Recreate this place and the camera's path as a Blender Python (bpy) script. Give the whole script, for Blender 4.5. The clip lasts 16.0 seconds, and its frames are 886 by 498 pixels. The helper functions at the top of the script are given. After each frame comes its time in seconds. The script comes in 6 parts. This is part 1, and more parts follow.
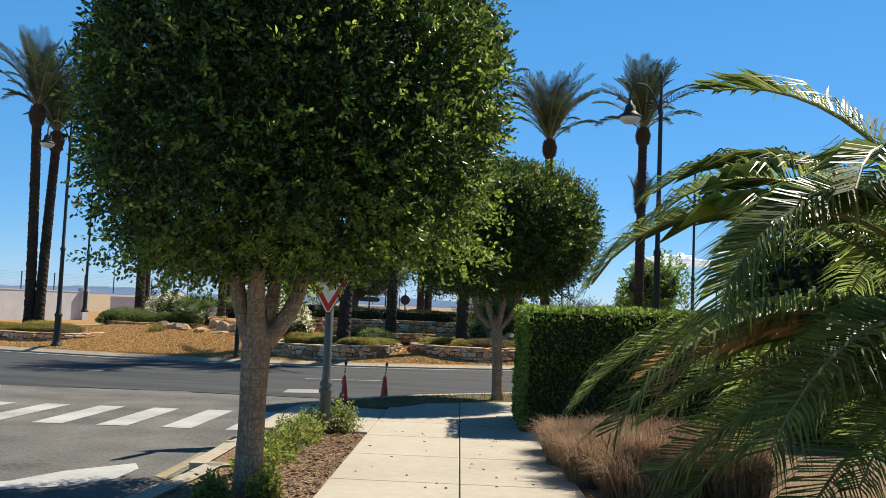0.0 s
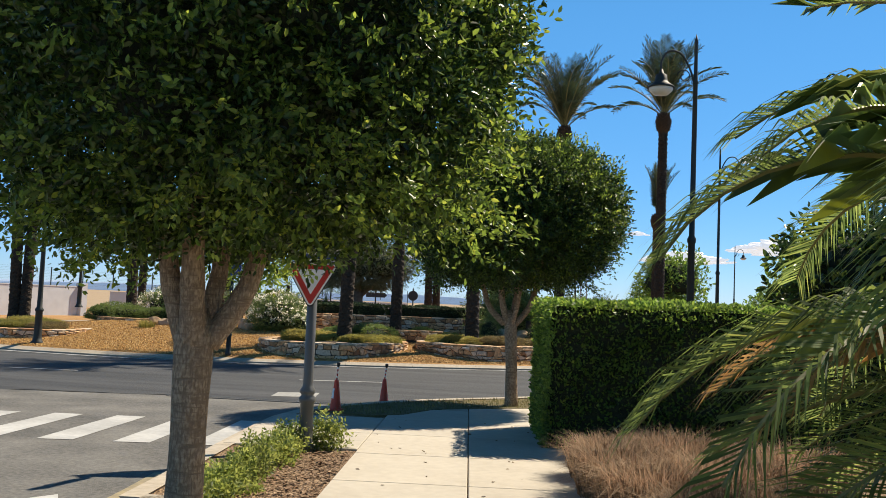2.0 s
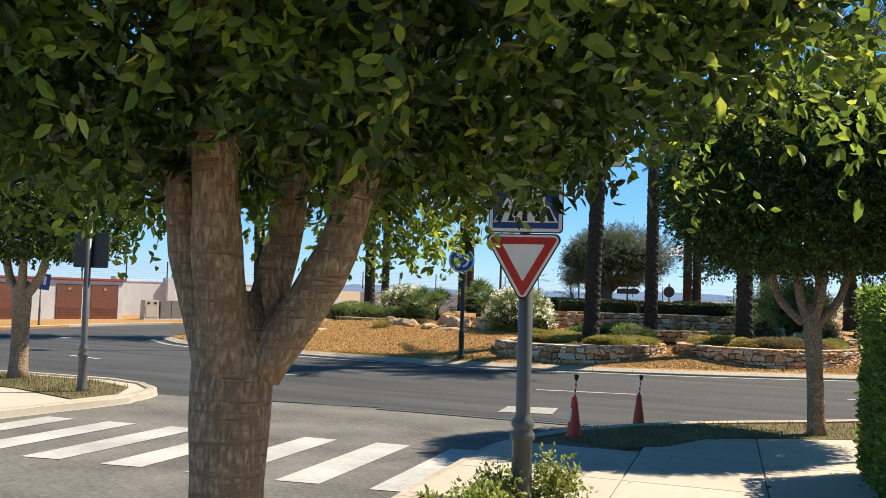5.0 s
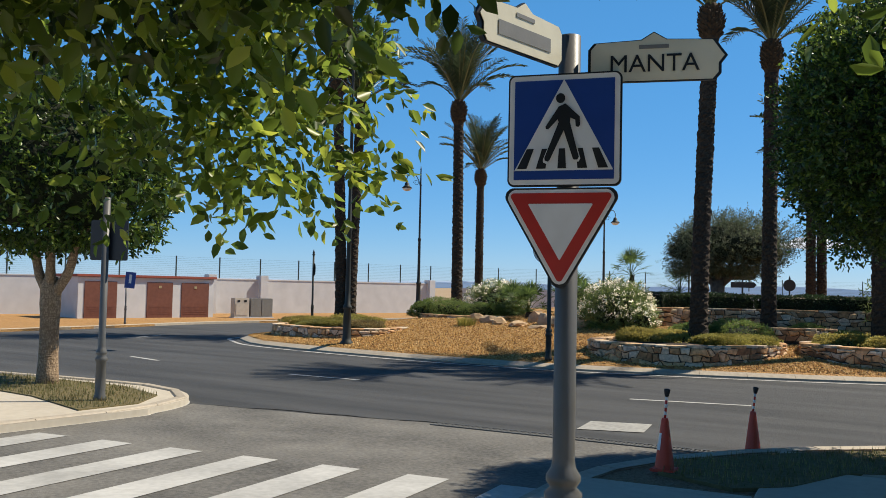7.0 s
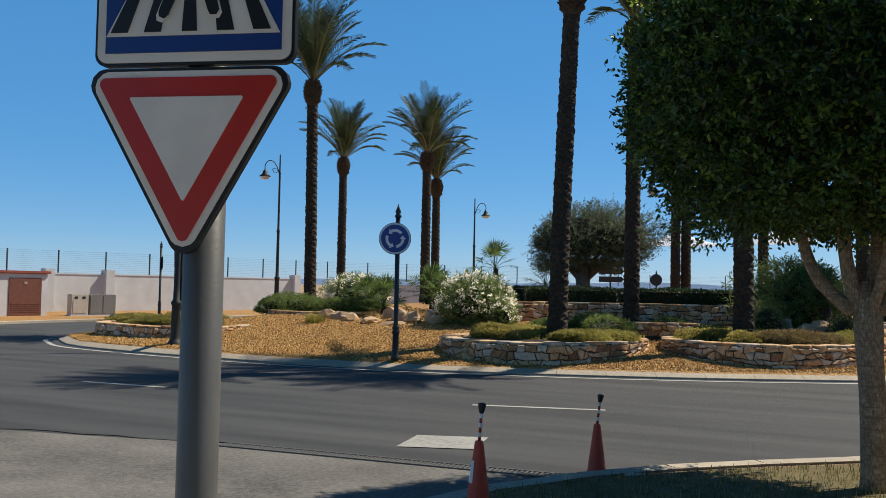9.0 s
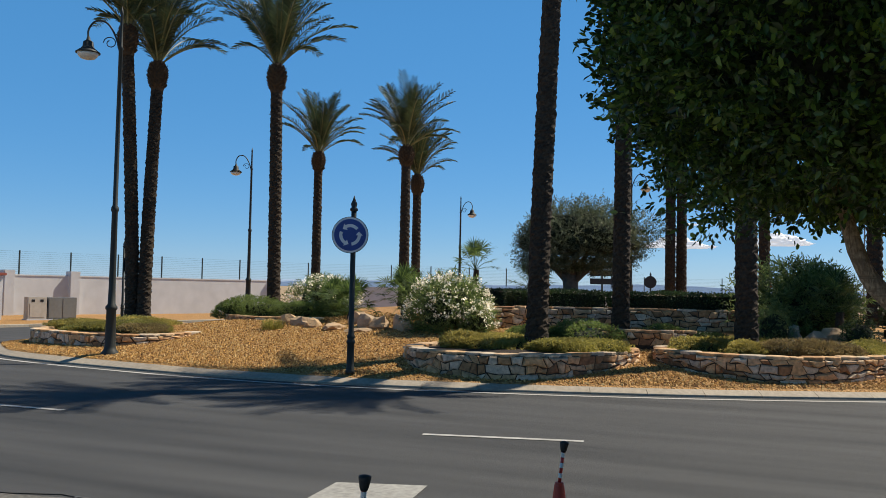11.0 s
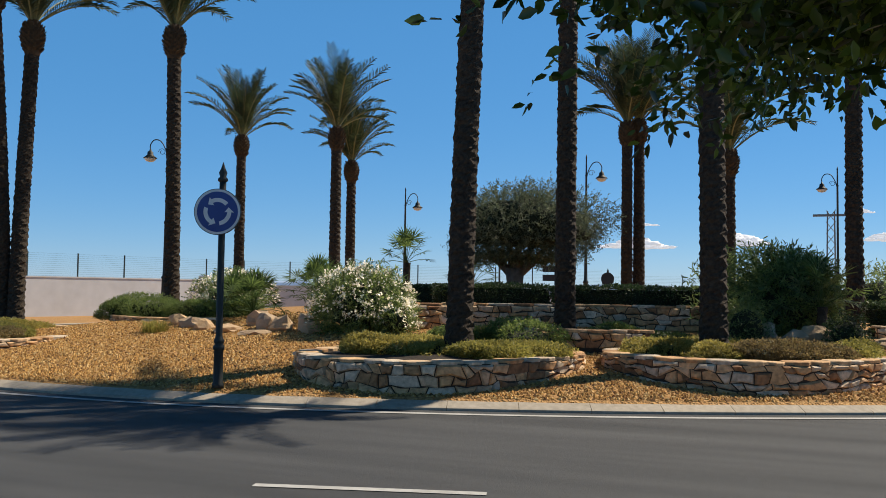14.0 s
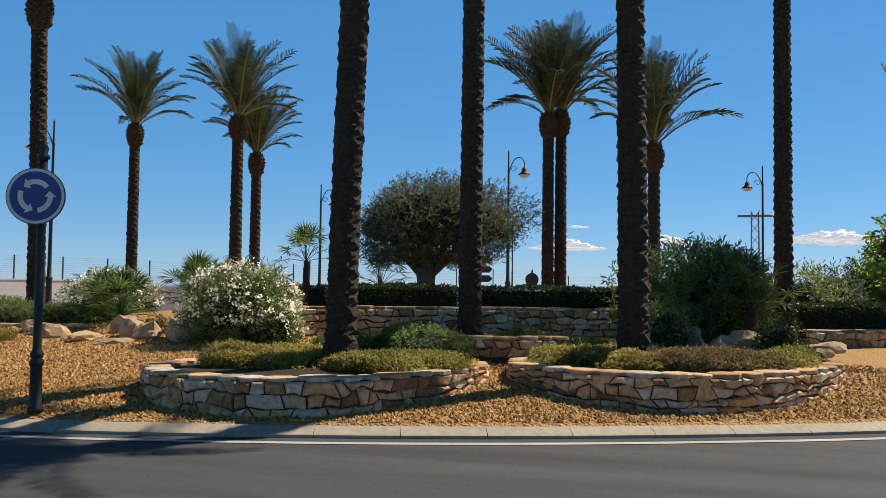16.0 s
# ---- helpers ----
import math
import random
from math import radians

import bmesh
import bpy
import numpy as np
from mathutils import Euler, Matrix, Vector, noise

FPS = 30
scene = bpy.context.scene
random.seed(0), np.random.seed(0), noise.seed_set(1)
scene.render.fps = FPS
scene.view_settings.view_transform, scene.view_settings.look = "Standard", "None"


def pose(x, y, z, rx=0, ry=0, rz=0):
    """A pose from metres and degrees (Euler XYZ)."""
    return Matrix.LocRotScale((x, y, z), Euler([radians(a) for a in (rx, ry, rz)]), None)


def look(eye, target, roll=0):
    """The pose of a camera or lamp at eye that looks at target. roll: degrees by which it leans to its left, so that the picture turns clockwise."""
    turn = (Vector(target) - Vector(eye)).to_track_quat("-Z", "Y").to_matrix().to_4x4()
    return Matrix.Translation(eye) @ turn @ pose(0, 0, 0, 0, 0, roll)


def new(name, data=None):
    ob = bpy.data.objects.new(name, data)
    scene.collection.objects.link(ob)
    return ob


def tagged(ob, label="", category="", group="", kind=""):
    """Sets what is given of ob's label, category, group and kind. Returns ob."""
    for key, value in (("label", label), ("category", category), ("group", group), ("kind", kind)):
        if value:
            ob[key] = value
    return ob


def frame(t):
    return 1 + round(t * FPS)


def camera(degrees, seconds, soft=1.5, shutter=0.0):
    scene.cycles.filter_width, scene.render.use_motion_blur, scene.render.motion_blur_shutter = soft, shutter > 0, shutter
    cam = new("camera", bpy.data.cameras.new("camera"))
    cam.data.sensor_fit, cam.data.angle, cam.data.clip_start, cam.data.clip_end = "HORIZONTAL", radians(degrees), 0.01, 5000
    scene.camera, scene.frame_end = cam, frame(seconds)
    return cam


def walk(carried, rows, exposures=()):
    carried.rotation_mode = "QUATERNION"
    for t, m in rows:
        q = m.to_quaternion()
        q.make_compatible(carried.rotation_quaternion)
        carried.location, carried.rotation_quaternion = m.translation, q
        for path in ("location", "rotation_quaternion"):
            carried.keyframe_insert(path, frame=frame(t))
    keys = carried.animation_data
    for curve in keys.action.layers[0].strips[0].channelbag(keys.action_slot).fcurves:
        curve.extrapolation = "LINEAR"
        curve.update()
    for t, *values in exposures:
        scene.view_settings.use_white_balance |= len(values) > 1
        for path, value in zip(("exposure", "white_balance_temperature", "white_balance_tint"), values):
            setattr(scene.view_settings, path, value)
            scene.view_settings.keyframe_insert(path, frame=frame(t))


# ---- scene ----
cam = camera(53.7, 16.0, 0.45)
PATH = [
    (0, (1.878, 1.754, 2.025), (1.619, 3.733, 2.156), 2.3),
    (0.5, (1.833, 2.255, 1.995), (1.663, 4.244, 2.124), 2.3),
    (1, (1.78, 2.73, 1.977), (1.616, 4.719, 2.105), 2.4),
    (1.5, (1.754, 3.257, 1.959), (1.59, 5.247, 2.087), 2.5),
    (2, (1.664, 3.84, 1.968), (1.383, 5.816, 2.091), 2.4),
    (2.5, (1.566, 4.429, 1.967), (1.151, 6.382, 2.083), 2.3),
    (3, (1.523, 4.987, 1.957), (1.049, 6.927, 2.07), 2.3),
    (3.5, (1.387, 5.542, 1.924), (0.808, 7.453, 2.033), 2.5),
    (4, (1.28, 6.081, 1.898), (0.632, 7.97, 2.005), 2.2),
    (4.5, (1.142, 6.642, 1.912), (0.388, 8.491, 2.014), 1.8),
    (5, (0.999, 7.164, 1.894), (0.174, 8.984, 1.994), 1.7),
    (7.3, (0.533, 9.854, 1.854), (-0.516, 11.555, 1.94), 1.2),
    (7.5, (0.517, 10.044, 1.866), (-0.5, 11.764, 1.953), 1.1),
    (8, (0.491, 10.627, 1.842), (-0.433, 12.399, 1.927), 0.7),
    (8.5, (0.442, 11.182, 1.803), (-0.445, 12.973, 1.887), 1.1),
    (9, (0.359, 11.787, 1.785), (-0.445, 13.616, 1.869), 1.1),
    (11.5, (-0.089, 14.738, 1.821), (-0.88, 16.573, 1.911), 1.1),
    (12, (-0.198, 15.299, 1.795), (-0.982, 17.137, 1.886), 1.0),
    (12.5, (-0.296, 15.866, 1.755), (-1.076, 17.705, 1.847), 0.7),
    (13, (-0.338, 16.516, 1.736), (-1.088, 18.368, 1.829), 1.0),
    (13.5, (-0.395, 17.078, 1.706), (-1.13, 18.935, 1.799), 0.9),
    (14, (-0.378, 17.698, 1.671), (-1.095, 19.562, 1.764), 0.8),
    (14.5, (-0.309, 18.285, 1.694), (-0.987, 20.164, 1.789), 0.7),
    (15, (-0.324, 18.858, 1.706), (-0.934, 20.761, 1.802), 0.5),
    (15.5, (-0.344, 19.434, 1.702), (-0.913, 21.349, 1.798), 0.8),
    (16, (-0.403, 19.882, 1.682), (-0.975, 21.796, 1.78), 0.7),
]
walk(cam, [(t, look(eye, target, roll)) for t, eye, target, roll in PATH], [(0, 0.38, 6500, 11), (1.5, 0.43, 6700, 12), (2.5, 0.55, 6850, 12), (3.5, 0.62, 6950, 12), (5.2, 0.70, 6800, 12), (7.5, 0.17, 6550, 11), (9, 0.12, 6550, 11), (12, 0.12, 6650, 12), (16, 0.16, 6750, 13)])

# ---- world, sun, exposure ----
SUN_DIR = Vector((0.66, 0.75, 1.22)).normalized()  # towards the sun
SUN_ELEV = math.asin(SUN_DIR.z)
SUN_AZ = math.atan2(SUN_DIR.x, SUN_DIR.y)
world = bpy.data.worlds.new("sky")
scene.world = world
world.use_nodes = True
wn = world.node_tree
wn.nodes.clear()
sky = wn.nodes.new("ShaderNodeTexSky")
sky.sky_type = "NISHITA"
sky.sun_disc = False
sky.sun_elevation, sky.sun_rotation = SUN_ELEV, SUN_AZ
sky.air_density, sky.dust_density, sky.ozone_density, sky.altitude = 1.0, 0.0, 4.0, 1500
bg = wn.nodes.new("ShaderNodeBackground")
bg.inputs["Strength"].default_value = 0.113
wout = wn.nodes.new("ShaderNodeOutputWorld")
deep = wn.nodes.new("ShaderNodeHueSaturation")
deep.inputs["Saturation"].default_value = 1.25
wn.links.new(sky.outputs[0], deep.inputs["Color"])
even = wn.nodes.new("ShaderNodeMix")
even.data_type = "RGBA"
# clear sky: bright blue low down, deep blue towards the zenith
coord = wn.nodes.new("ShaderNodeTexCoord")
axes = wn.nodes.new("ShaderNodeSeparateXYZ")
rise = wn.nodes.new("ShaderNodeMapRange")
rise.interpolation_type = "SMOOTHSTEP"
rise.inputs[1].default_value, rise.inputs[2].default_value = 0.28, 0.68
blue = wn.nodes.new("ShaderNodeMix")
blue.data_type = "RGBA"
blue.inputs[6].default_value = (0.64, 2.67, 5.6, 1)
blue.inputs[7].default_value = (0.06, 0.28, 0.70, 1)
wn.links.new(coord.outputs["Generated"], axes.inputs[0])
wn.links.new(axes.outputs[2], rise.inputs[0])
wn.links.new(rise.outputs[0], blue.inputs[0])
wn.links.new(blue.outputs[2], even.inputs[7])
share = wn.nodes.new("ShaderNodeMapRange")
share.inputs[3].default_value, share.inputs[4].default_value = 0.60, 0.90
wn.links.new(rise.outputs[0], share.inputs[0])
wn.links.new(share.outputs[0], even.inputs[0])
wn.links.new(deep.outputs[0], even.inputs[6])
wn.links.new(even.outputs[2], bg.inputs[0])
wn.links.new(bg.outputs[0], wout.inputs[0])
sun = new("sun", bpy.data.lights.new("sun", "SUN"))
sun.data.energy, sun.data.angle, sun.data.color = 5.0, radians(0.53), (1.0, 0.91, 0.74)
sun.matrix_world = look(SUN_DIR * 100, (0, 0, 0))

# ---- small helpers ----
rng = np.random.default_rng(7)


def thing(name, x=0, y=0, z=0, label="", category="", group="", kind="", rz=0):
    ob = new(name)
    ob.empty_display_size = 0.2
    ob.matrix_basis = pose(x, y, z, 0, 0, rz)
    return tagged(ob, label, category, group, kind)


def mesh_of(name, V, F, mat, smooth=False):
    me = bpy.data.meshes.new(name)
    me.from_pydata([tuple(v) for v in V] if not isinstance(V, np.ndarray) else V.tolist(), [], F.tolist() if isinstance(F, np.ndarray) else F)
    me.materials.append(mat)
    if smooth:
        me.polygons.foreach_set("use_smooth", [True] * len(me.polygons))
    return me


def part(name, me, parent=None, label="", m=None, kind=""):
    ob = new(name, me)
    if parent is not None:
        ob.parent = parent
    if m is not None:
        ob.matrix_basis = m
    return tagged(ob, label, kind=kind)


def box_vf(x0, x1, y0, y1, z0, z1, b=0.0):
    bm = bmesh.new()
    bmesh.ops.create_cube(bm, size=1)
    for v in bm.verts:
        v.co = Vector((x0 if v.co.x < 0 else x1, y0 if v.co.y < 0 else y1, z0 if v.co.z < 0 else z1))
    if b:
        bmesh.ops.bevel(bm, geom=bm.edges[:], offset=b, segments=2, affect="EDGES")
    V = [tuple(v.co) for v in bm.verts]
    F = [[v.index for v in f.verts] for f in bm.faces]
    bm.free()
    return V, F


def merge(*vfs):
    V, F = [], []
    for v, f in vfs:
        o = len(V)
        V += [tuple(p) for p in v]
        F += [[i + o for i in q] for q in f]
    return V, F


def moved(vf, m):
    return [tuple(m @ Vector(p)) for p in vf[0]], vf[1]


def tube_vf(pts, radii, n=10, cap=True, wob=0.0, seed=0):
    """A tube along points, with a radius at each."""
    r = np.random.default_rng(seed)
    pts = [Vector(p) for p in pts]
    V, F = [], []
    ref = Vector((1, 0, 0))
    for i, p in enumerate(pts):
        d = (pts[min(i + 1, len(pts) - 1)] - pts[max(i - 1, 0)]).normalized()
        side = (ref - d * ref.dot(d))
        side = side.normalized() if side.length > 1e-4 else Vector((0, 1, 0))
        ref = side
        up = d.cross(side)
        for k in range(n):
            a = 2 * math.pi * k / n
            rad = radii[i] * (1 + wob * r.uniform(-1, 1))
            V.append(tuple(p + (side * math.cos(a) + up * math.sin(a)) * rad))
    for i in range(len(pts) - 1):
        for k in range(n):
            a, b = i * n + k, i * n + (k + 1) % n
            F.append([a, b, b + n, a + n])
    if cap:
        F.append(list(range(n))[::-1])
        F.append([(len(pts) - 1) * n + k for k in range(n)])
    return V, F


def lathe_vf(profile, n=16):
    """Profile of (radius, z)."""
    return tube_vf([(0, 0, z) for r, z in profile], [max(r, 0.001) for r, z in profile], n)


def poly_vf(pts, z0, z1):
    """A prism over an outline (counter-clockwise)."""
    n = len(pts)
    V = [(x, y, z0) for x, y in pts] + [(x, y, z1) for x, y in pts]
    F = [list(range(n, 2 * n))] + [[i, (i + 1) % n, (i + 1) % n + n, i + n] for i in range(n)]
    return V, F


def strip_vf(line, w, z, h=0.0):
    """A flat band of width w along a line (to its left)."""
    V, F = [], []
    L = [Vector((p[0], p[1], 0)) for p in line]
    for i, p in enumerate(L):
        d = (L[min(i + 1, len(L) - 1)] - L[max(i - 1, 0)]).normalized()
        nrm = Vector((-d.y, d.x, 0))
        V += [(p.x, p.y, z), (p.x + nrm.x * w, p.y + nrm.y * w, z)]
        if h:
            V += [(p.x, p.y, z - h), (p.x + nrm.x * w, p.y + nrm.y * w, z - h)]
    s = 4 if h else 2
    for i in range(len(L) - 1):
        a = i * s
        F.append([a, a + s, a + s + 1, a + 1])
        if h:
            F.append([a + 2, a + s + 2, a + s, a])
            F.append([a + 1, a + s + 1, a + s + 3, a + 3])
    if h:
        F += [[0, 1, 3, 2], [len(V) - 4, len(V) - 2, len(V) - 1, len(V) - 3]]
    return V, F


def bez(ctrl, n):
    """Points along a Catmull-Rom curve through ctrl."""
    P = [Vector((*c, 0) if len(c) == 2 else c) for c in ctrl]
    out = []
    for i in range(len(P) - 1):
        p0, p1, p2, p3 = P[max(i - 1, 0)], P[i], P[i + 1], P[min(i + 2, len(P) - 1)]
        for k in range(n):
            t = k / n
            out.append(0.5 * (2 * p1 + (p2 - p0) * t + (2 * p0 - 5 * p1 + 4 * p2 - p3) * t * t + (3 * p1 - p0 - 3 * p2 + p3) * t ** 3))
    out.append(P[-1])
    return out


# ---- materials ----
def surf(name, c1, c2, scale=8.0, rough=0.8, bump=0.2, bscale=40.0, metal=0.0, big=0.35, bigscale=0.6, c3=None, cell=0.0, rand=0.0, dist=0.02, stretch=None):
    """Two-scale mottled surface; cell adds pebbly relief at that scale; rand shifts value from object to object."""
    m = bpy.data.materials.new(name)
    m.use_nodes = True
    nt = m.node_tree
    b = nt.nodes["Principled BSDF"]
    geo = nt.nodes.new("ShaderNodeNewGeometry")
    n1 = nt.nodes.new("ShaderNodeTexNoise")
    n1.inputs["Scale"].default_value, n1.inputs["Detail"].default_value = scale, 6
    n2 = nt.nodes.new("ShaderNodeTexNoise")
    n2.inputs["Scale"].default_value, n2.inputs["Detail"].default_value = bigscale, 3
    for n in (n1, n2):
        nt.links.new(geo.outputs["Position"], n.inputs["Vector"])
    if stretch:
        mp = nt.nodes.new("ShaderNodeMapping")
        mp.inputs["Scale"].default_value = stretch
        nt.links.new(geo.outputs["Position"], mp.inputs["Vector"])
        nt.links.new(mp.outputs[0], n2.inputs["Vector"])
    ramp = nt.nodes.new("ShaderNodeMapRange")
    ramp.inputs[1].default_value, ramp.inputs[2].default_value = 0.32, 0.68
    mixf = nt.nodes.new("ShaderNodeMix")
    mixf.inputs[0].default_value = big
    nt.links.new(n1.outputs[0], mixf.inputs[2])
    nt.links.new(n2.outputs[0], mixf.inputs[3])
    nt.links.new(mixf.outputs[0], ramp.inputs[0])
    mix = nt.nodes.new("ShaderNodeMix")
    mix.data_type = "RGBA"
    mix.inputs[6].default_value, mix.inputs[7].default_value = (*c1, 1), (*c2, 1)
    nt.links.new(ramp.outputs[0], mix.inputs[0])
    col = mix.outputs[2]
    height = n1.outputs[0]
    if bscale != scale:
        n3 = nt.nodes.new("ShaderNodeTexNoise")
        n3.inputs["Scale"].default_value, n3.inputs["Detail"].default_value = bscale, 4
        nt.links.new(geo.outputs["Position"], n3.inputs["Vector"])
        height = n3.outputs[0]
    if cell:
        v = nt.nodes.new("ShaderNodeTexVoronoi")
        v.inputs["Scale"].default_value = cell
        nt.links.new(geo.outputs["Position"], v.inputs["Vector"])
        height = v.outputs["Distance"]
        if c3:
            sep = nt.nodes.new("ShaderNodeSeparateColor")
            nt.links.new(v.outputs["Color"], sep.inputs[0])
            mc = nt.nodes.new("ShaderNodeMix")
            mc.data_type = "RGBA"
            mc.inputs[7].default_value = (*c3, 1)
            nt.links.new(sep.outputs[0], mc.inputs[0])
            nt.links.new(col, mc.inputs[6])
            col = mc.outputs[2]
    if rand:
        oi = nt.nodes.new("ShaderNodeObjectInfo")
        mr = nt.nodes.new("ShaderNodeMapRange")
        mr.inputs[3].default_value, mr.inputs[4].default_value = 1 - rand, 1 + rand
        nt.links.new(oi.outputs["Random"], mr.inputs[0])
        hs = nt.nodes.new("ShaderNodeHueSaturation")
        nt.links.new(mr.outputs[0], hs.inputs["Value"])
        nt.links.new(mr.outputs[0], hs.inputs["Saturation"])
        nt.links.new(col, hs.inputs["Color"])
        col = hs.outputs[0]
    nt.links.new(col, b.inputs["Base Color"])
    b.inputs["Roughness"].default_value, b.inputs["Metallic"].default_value = rough, metal
    if bump:
        bp = nt.nodes.new("ShaderNodeBump")
        bp.inputs["Strength"].default_value, bp.inputs["Distance"].default_value = bump, dist
        nt.links.new(height, bp.inputs["Height"])
        nt.links.new(bp.outputs[0], b.inputs["Normal"])
    return m


def plain(name, c, rough=0.5, metal=0.0):
    return surf(name, tuple(v * 0.88 for v in c), tuple(min(v * 1.08, 1) for v in c), 6, rough, 0.05, 60, metal, 0.5, 1.5)


def leafmat(name, c1, c2, trans=0.35, rough=0.4, yellow=None, spec=0.4):
    m = bpy.data.materials.new(name)
    m.use_nodes = True
    nt = m.node_tree
    b = nt.nodes["Principled BSDF"]
    out = nt.nodes["Material Output"]
    geo = nt.nodes.new("ShaderNodeNewGeometry")
    ramp = nt.nodes.new("ShaderNodeValToRGB")
    ramp.color_ramp.elements[0].color, ramp.color_ramp.elements[1].color = (*c1, 1), (*c2, 1)
    if yellow:
        e = ramp.color_ramp.elements.new(0.80)
        e.color = (*c2, 1)
        ramp.color_ramp.elements[2].color = (*yellow, 1)
    nt.links.new(geo.outputs["Random Per Island"], ramp.inputs[0])
    n = nt.nodes.new("ShaderNodeTexNoise")
    n.inputs["Scale"].default_value = 1.7
    nt.links.new(geo.outputs["Position"], n.inputs["Vector"])
    hs = nt.nodes.new("ShaderNodeHueSaturation")
    mr = nt.nodes.new("ShaderNodeMapRange")
    mr.inputs[1].default_value, mr.inputs[2].default_value, mr.inputs[3].default_value, mr.inputs[4].default_value = 0.3, 0.7, 0.7, 1.3
    nt.links.new(n.outputs[0], mr.inputs[0])
    nt.links.new(mr.outputs[0], hs.inputs["Value"])
    nt.links.new(ramp.outputs[0], hs.inputs["Color"])
    nt.links.new(hs.outputs[0], b.inputs["Base Color"])
    b.inputs["Roughness"].default_value = rough
    b.inputs["Specular IOR Level"].default_value = spec
    t = nt.nodes.new("ShaderNodeBsdfTranslucent")
    hs2 = nt.nodes.new("ShaderNodeHueSaturation")
    hs2.inputs["Value"].default_value, hs2.inputs["Hue"].default_value = 2.8, 0.475
    nt.links.new(hs.outputs[0], hs2.inputs["Color"])
    nt.links.new(hs2.outputs[0], t.inputs[0])
    mx = nt.nodes.new("ShaderNodeMixShader")
    mx.inputs[0].default_value = trans
    nt.links.new(b.outputs[0], mx.inputs[1])
    nt.links.new(t.outputs[0], mx.inputs[2])
    nt.links.new(mx.outputs[0], out.inputs[0])
    return m


def barkmat(name, dark, pale):
    """Smooth bark with short upright flecks, ring scars and broad pale patches."""
    m = surf(name, dark, pale, 26, 0.85, 0.0, 26, big=0.35, bigscale=3.0)
    nt = m.node_tree
    b = nt.nodes["Principled BSDF"]
    geo = nt.nodes.new("ShaderNodeNewGeometry")
    heights = []
    for scale, lo, hi in (((75, 75, 22), 0.36, 0.58), ((5, 5, 42), 0.33, 0.46)):
        mp = nt.nodes.new("ShaderNodeMapping")
        mp.inputs["Scale"].default_value = scale
        n = nt.nodes.new("ShaderNodeTexNoise")
        n.inputs["Scale"].default_value, n.inputs["Detail"].default_value = 1.0, 4
        mr = nt.nodes.new("ShaderNodeMapRange")
        mr.inputs[1].default_value, mr.inputs[2].default_value = lo, hi
        nt.links.new(geo.outputs["Position"], mp.inputs["Vector"])
        nt.links.new(mp.outputs[0], n.inputs["Vector"])
        nt.links.new(n.outputs[0], mr.inputs[0])
        heights.append(mr.outputs[0])
    mul = nt.nodes.new("ShaderNodeMath")
    mul.operation = "MULTIPLY"
    nt.links.new(heights[0], mul.inputs[0])
    nt.links.new(heights[1], mul.inputs[1])
    old = b.inputs["Base Color"].links[0].from_socket
    mix = nt.nodes.new("ShaderNodeMix")
    mix.data_type = "RGBA"
    mix.inputs[6].default_value = (*[v * 1.25 for v in dark], 1)
    nt.links.new(mul.outputs[0], mix.inputs[0])
    nt.links.new(old, mix.inputs[7])
    nt.links.new(mix.outputs[2], b.inputs["Base Color"])
    bp = nt.nodes.new("ShaderNodeBump")
    bp.inputs["Strength"].default_value, bp.inputs["Distance"].default_value = 0.7, 0.012
    nt.links.new(mul.outputs[0], bp.inputs["Height"])
    nt.links.new(bp.outputs[0], b.inputs["Normal"])
    return m


M_asphalt = surf("asphalt_dark", (0.032, 0.035, 0.039), (0.080, 0.083, 0.088), 70, 0.85, 0.6, 160, big=0.75, bigscale=1.0, dist=0.015, stretch=(0.16, 1.5, 1.0))
M_street = surf("asphalt_worn_light", (0.070, 0.069, 0.066), (0.225, 0.218, 0.202), 22, 0.9, 0.8, 130, big=0.5, bigscale=0.9, dist=0.01)
M_paint = surf("road_paint", (0.34, 0.34, 0.33), (0.56, 0.56, 0.545), 14, 0.7, 0.3, 150, big=0.6, bigscale=1.2, dist=0.005)
M_paintworn = surf("road_paint_worn", (0.24, 0.24, 0.23), (0.46, 0.46, 0.44), 16, 0.8, 0.2, 150, big=0.4, bigscale=1.5, dist=0.005)
M_yellow = surf("yellow_paint_faded", (0.22, 0.19, 0.13), (0.46, 0.37, 0.20), 9, 0.75, 0.2, 120)
M_slab = surf("concrete_slab", (0.43, 0.385, 0.315), (0.56, 0.51, 0.425), 10, 0.85, 0.25, 160, big=0.6, bigscale=0.8, rand=0.05, dist=0.006)
M_kerb = surf("concrete_kerb", (0.34, 0.295, 0.23), (0.50, 0.44, 0.36), 12, 0.85, 0.3, 140, rand=0.06, dist=0.008)
M_soil = surf("mulch_soil", (0.13, 0.08, 0.045), (0.32, 0.20, 0.11), 18, 0.95, 0.9, 60, cell=40, c3=(0.36, 0.25, 0.16), dist=0.04)
M_darksoil = surf("dark_planter_mulch", (0.014, 0.010, 0.007), (0.06, 0.042, 0.028), 20, 0.95, 0.9, 50, dist=0.03)
M_gravel = surf("ochre_gravel_bed", (0.24, 0.115, 0.034), (0.42, 0.22, 0.070), 5, 0.9, 0.7, 60, cell=26, c3=(0.50, 0.29, 0.11), dist=0.04, big=0.5, bigscale=0.5)
M_grass = surf("dry_grass_ground", (0.10, 0.09, 0.035), (0.22, 0.17, 0.08), 12, 0.95, 0.7, 80, dist=0.03)
M_land = surf("dry_land", (0.30, 0.21, 0.12), (0.42, 0.31, 0.19), 0.8, 0.95, 0.3, 6, bigscale=0.05)
